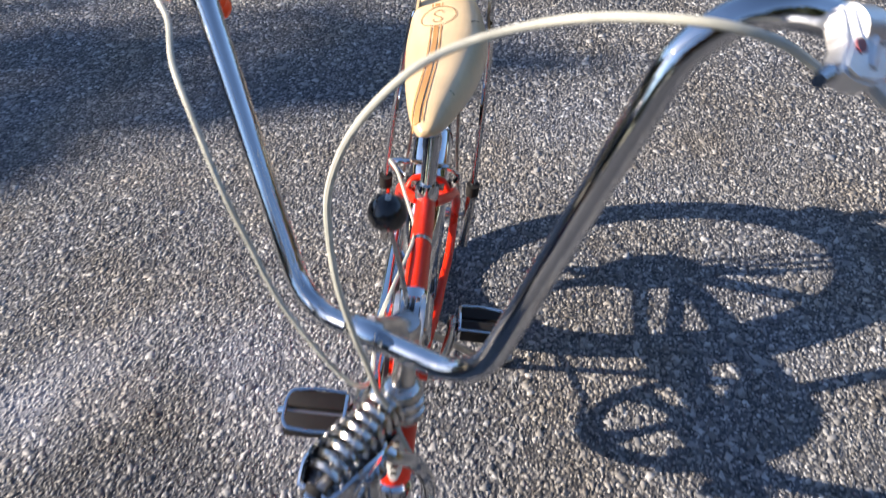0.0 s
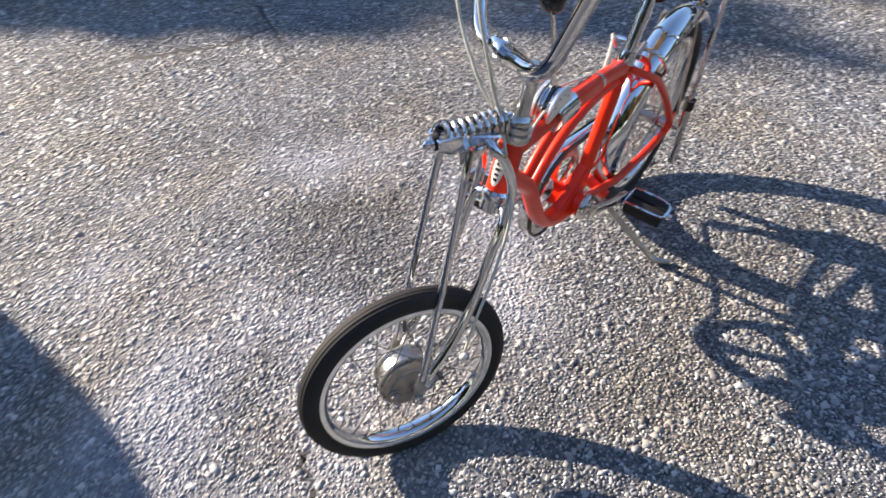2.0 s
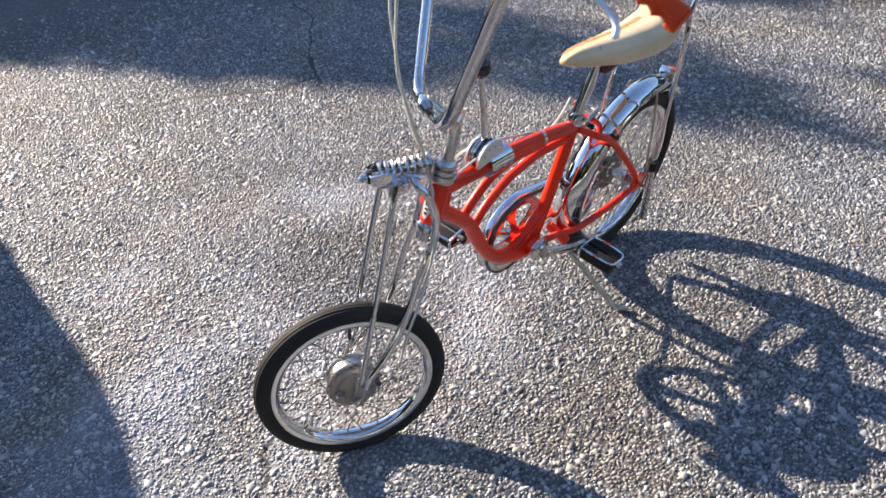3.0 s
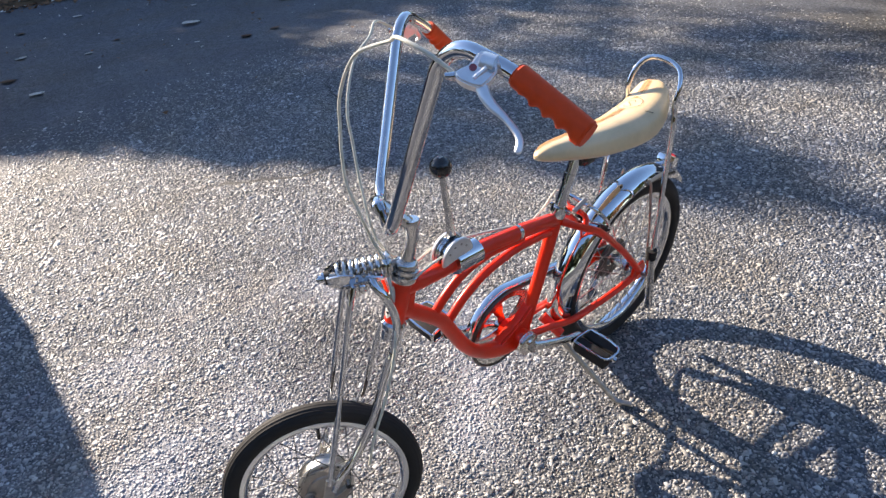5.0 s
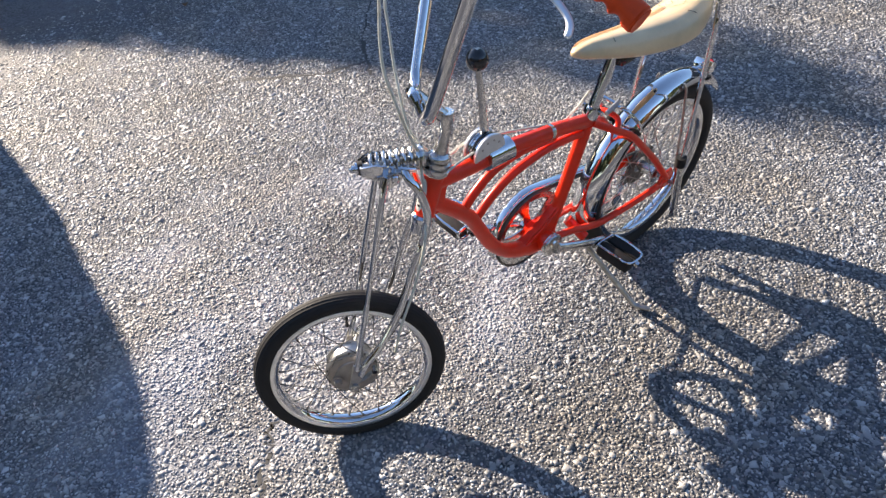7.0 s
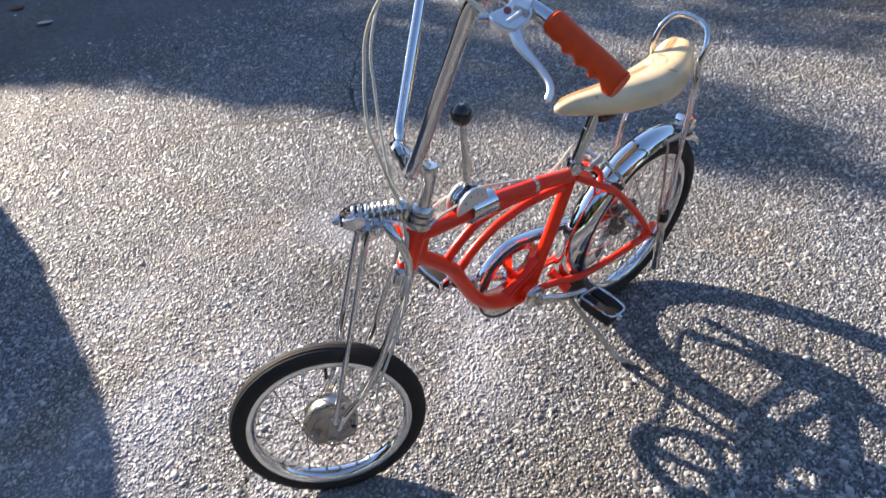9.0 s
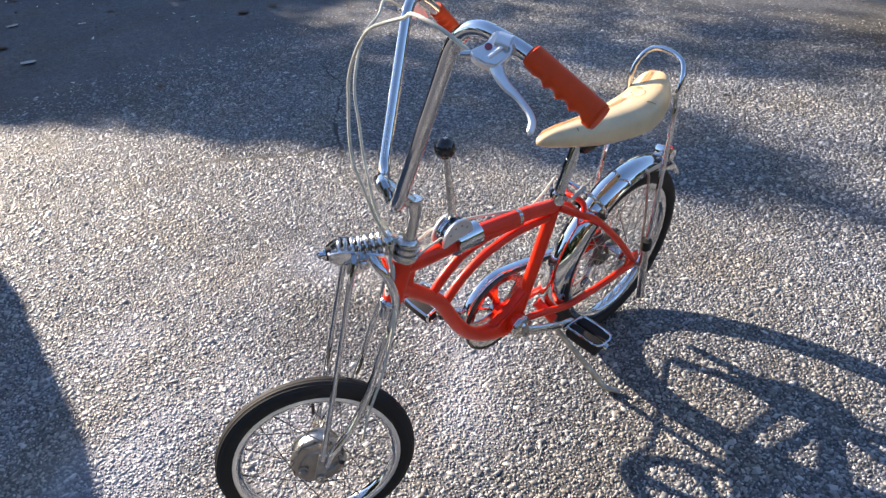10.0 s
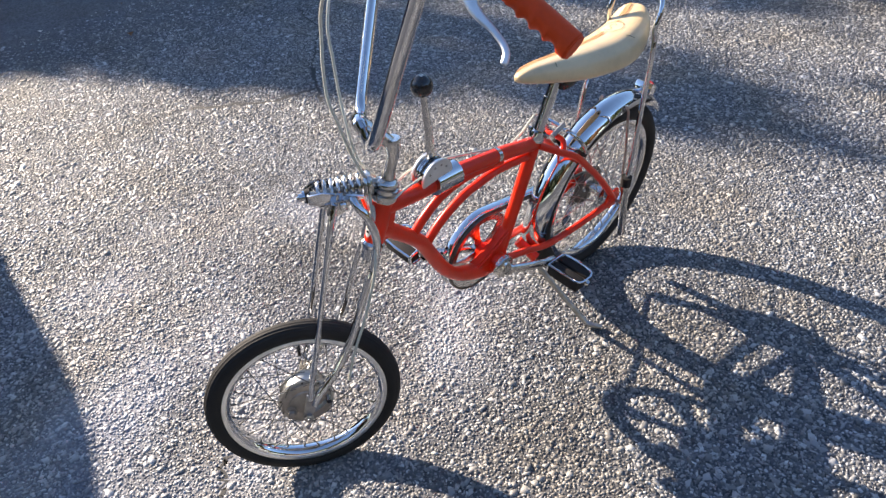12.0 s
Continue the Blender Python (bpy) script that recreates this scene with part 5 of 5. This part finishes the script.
def tree(trunk_at, height, positions, leaf, mat, label, seed, trunk_r=0.2):
    rnd = random.Random(seed)
    t = empty("tree", Matrix.Translation(trunk_at))
    tagged(t, label, "tree")
    bm = bmesh.new()
    top = height * 0.95
    path = [(rnd.uniform(-1, 1) * 0.12 * k / 6, rnd.uniform(-1, 1) * 0.12 * k / 6, top * k / 6) for k in range(7)]
    sweep(bm, path, [trunk_r * (1.15 - k / 6.5) for k in range(7)], 10)
    inv = Matrix.Translation(trunk_at).inverted()
    for k in range(14):
        c = inv @ Vector(positions[rnd.randrange(len(positions))])
        z0 = min(top * 0.9, max(height * 0.25, c.z * rnd.uniform(0.55, 0.8)))
        m = Vector((c.x * 0.5, c.y * 0.5, (z0 + c.z) / 2 + 0.15))
        sweep(bm, spline([(0, 0, z0), m, c], 4), [trunk_r * f for f in (0.4, 0.36, 0.32, 0.28, 0.24, 0.2, 0.15, 0.1, 0.06)], 6)
    part("trunk", bm, BARK, t)
    v, f = leaves(positions, leaf, seed)
    me = bpy.data.meshes.new("crown")
    me.from_pydata([inv @ Vector(c) for c in v], [], f)
    me.materials.append(mat)
    crown = new("crown", me)
    crown.parent = t
    return t


def crown_points(c, radii, n, seed):
    """Places for leaves in a lumpy crown made of many smaller clumps."""
    rng = np.random.default_rng(seed)
    clumps = rng.normal(size=(26, 3))
    clumps /= np.linalg.norm(clumps, axis=1)[:, None]
    clumps *= rng.uniform(0.35, 0.85, 26)[:, None]
    k = rng.integers(0, 26, n)
    d = rng.normal(size=(n, 3))
    d /= np.linalg.norm(d, axis=1)[:, None]
    d *= (rng.uniform(0.3, 1, n) ** 0.5)[:, None] * 0.36
    return [tuple(p) for p in (clumps[k] + d) * np.array(radii) + np.array(c)]


# The tree that shades the far part of the drive: its crown stands up-sun of the shade.
def shade_amount(x, y):
    # a tongue of shade that narrows past the rear wheel
    tongue = 0.0
    if -0.8 < y < 0.75:
        half = 0.34 - 0.30 * (y + 0.3) + 0.06 * noise.noise((x * 3, y * 3, 5.5))
        tongue = (0.72 - 0.45 * max(0.0, y + 0.2)) * max(0.0, min(1.0, (half - abs(x + 1.1)) / 0.14)) * min(1.0, (y + 0.8) / 0.3)
    x, y = 1.083 * x + 0.055 * y + 0.026, 0.051 * x + 1.143 * y + 0.087
    s = -(x - 0.84) * 0.863 - (y + 3.6) * 0.506
    s += 0.14 * noise.noise((x * 1.7, y * 0.9, 3.1)) + 0.08 * noise.noise((x * 4.1, y * 2.0, 7.7))
    if y > -0.9:
        s += 0.1
    if s < 0:
        return tongue
    a = min(1.0, 0.4 + s * 1.5)
    # a sunlit gap between two limbs, narrowing away from the bicycle
    if y > -2.9:
        gap = -2.18 - 0.35 * (y + 0.1) + 0.05 * noise.noise((y * 1.5, 0, 0))
        wide = max(0.06, 0.43 + 0.14 * y)
        d = abs(x - gap) / wide
        if d < 1.05:
            a *= max(0.03 if y > -1.4 else 0.35, (d - 0.8) / 0.25)
        elif x > gap:
            a *= 0.5 + 0.5 * max(0.0, min(1.0, (-y - 0.9) / 1.0))
    # thinner foliage over the far side
    if y > -5.5:
        a *= 1.0 - 0.86 * min(1.0, max(0.0, (-0.7 - x) / 1.0)) * min(1.0, (y + 5.5) / 1.5) * (0.9 + 0.3 * noise.noise((x * 0.8, y * 0.5, 9.1)))
    if x < -3.4 + 0.06 * noise.noise((y, 1, 0)) and y > -2.9:
        a *= 0.03
    return max(a, tongue)


rnd = random.Random(11)
shade = []
while len(shade) < 33000:
    x, y = rnd.uniform(-7, 1.2), rnd.uniform(-10.0, 1.5)
    if rnd.random() < shade_amount(x, y):
        y0 = rnd.uniform(-17, -13.5)
        h = (y - y0) * SUN_DIR.z / -SUN_DIR.y
        shade.append((x + h * SUN_DIR.x / SUN_DIR.z, y0, h))
tree((-1.5, -15.5, 0), 6.5, shade, 0.09, FOLIAGE, "broad leafy tree shading the drive", 1, 0.22)
# A hedge of low trees added unseen behind the verge, to block low sky.
for k, x in enumerate((-9.0, -6.2, -3.2, -0.4, 2.6, 5.6)):
    h = 3.3 + 0.4 * (k % 3) * 0.5
    y = edge_y(x) - 3.6 - 0.3 * (k % 2)
    tree((x, y, 0.2), h * 0.8, crown_points((x, y, h * 0.52), (1.9, 1.2, h * 0.5), 3000, 70 + k), 0.16, FOLIAGE, "low leafy tree added unseen to block low sky light", 80 + k, 0.1)
# Unseen woodland added for the chrome to reflect, low on the sun's side.
rnd = random.Random(13)
k = 0
for a in range(0, 360, 20):
    away = radians(a)
    x, y = 17 * math.sin(away), 17 * math.cos(away)
    sunny = abs((a - 172 + 180) % 360 - 180) < 50
    behind = a <= 110 or a >= 350
    h = rnd.uniform(4.5, 6.0) if behind else rnd.uniform(4.0, 5.5)
    r = 11.5 if behind else (24 if sunny else 17)
    x, y = r * math.sin(away) + rnd.uniform(-1, 1), r * math.cos(away) + rnd.uniform(-1, 1)
    cr = (rnd.uniform(3.2, 4.0), rnd.uniform(3.2, 4.0), h * 0.46)
    tree((x, y, 0), h * 0.8, crown_points((x, y, h * 0.55), cr, 2600, 20 + k), 0.36, FOLIAGE_WARM if k % 4 == 1 else FOLIAGE, "leafy tree added out of view for the chrome's reflections", 40 + k, 0.22)
    k += 1
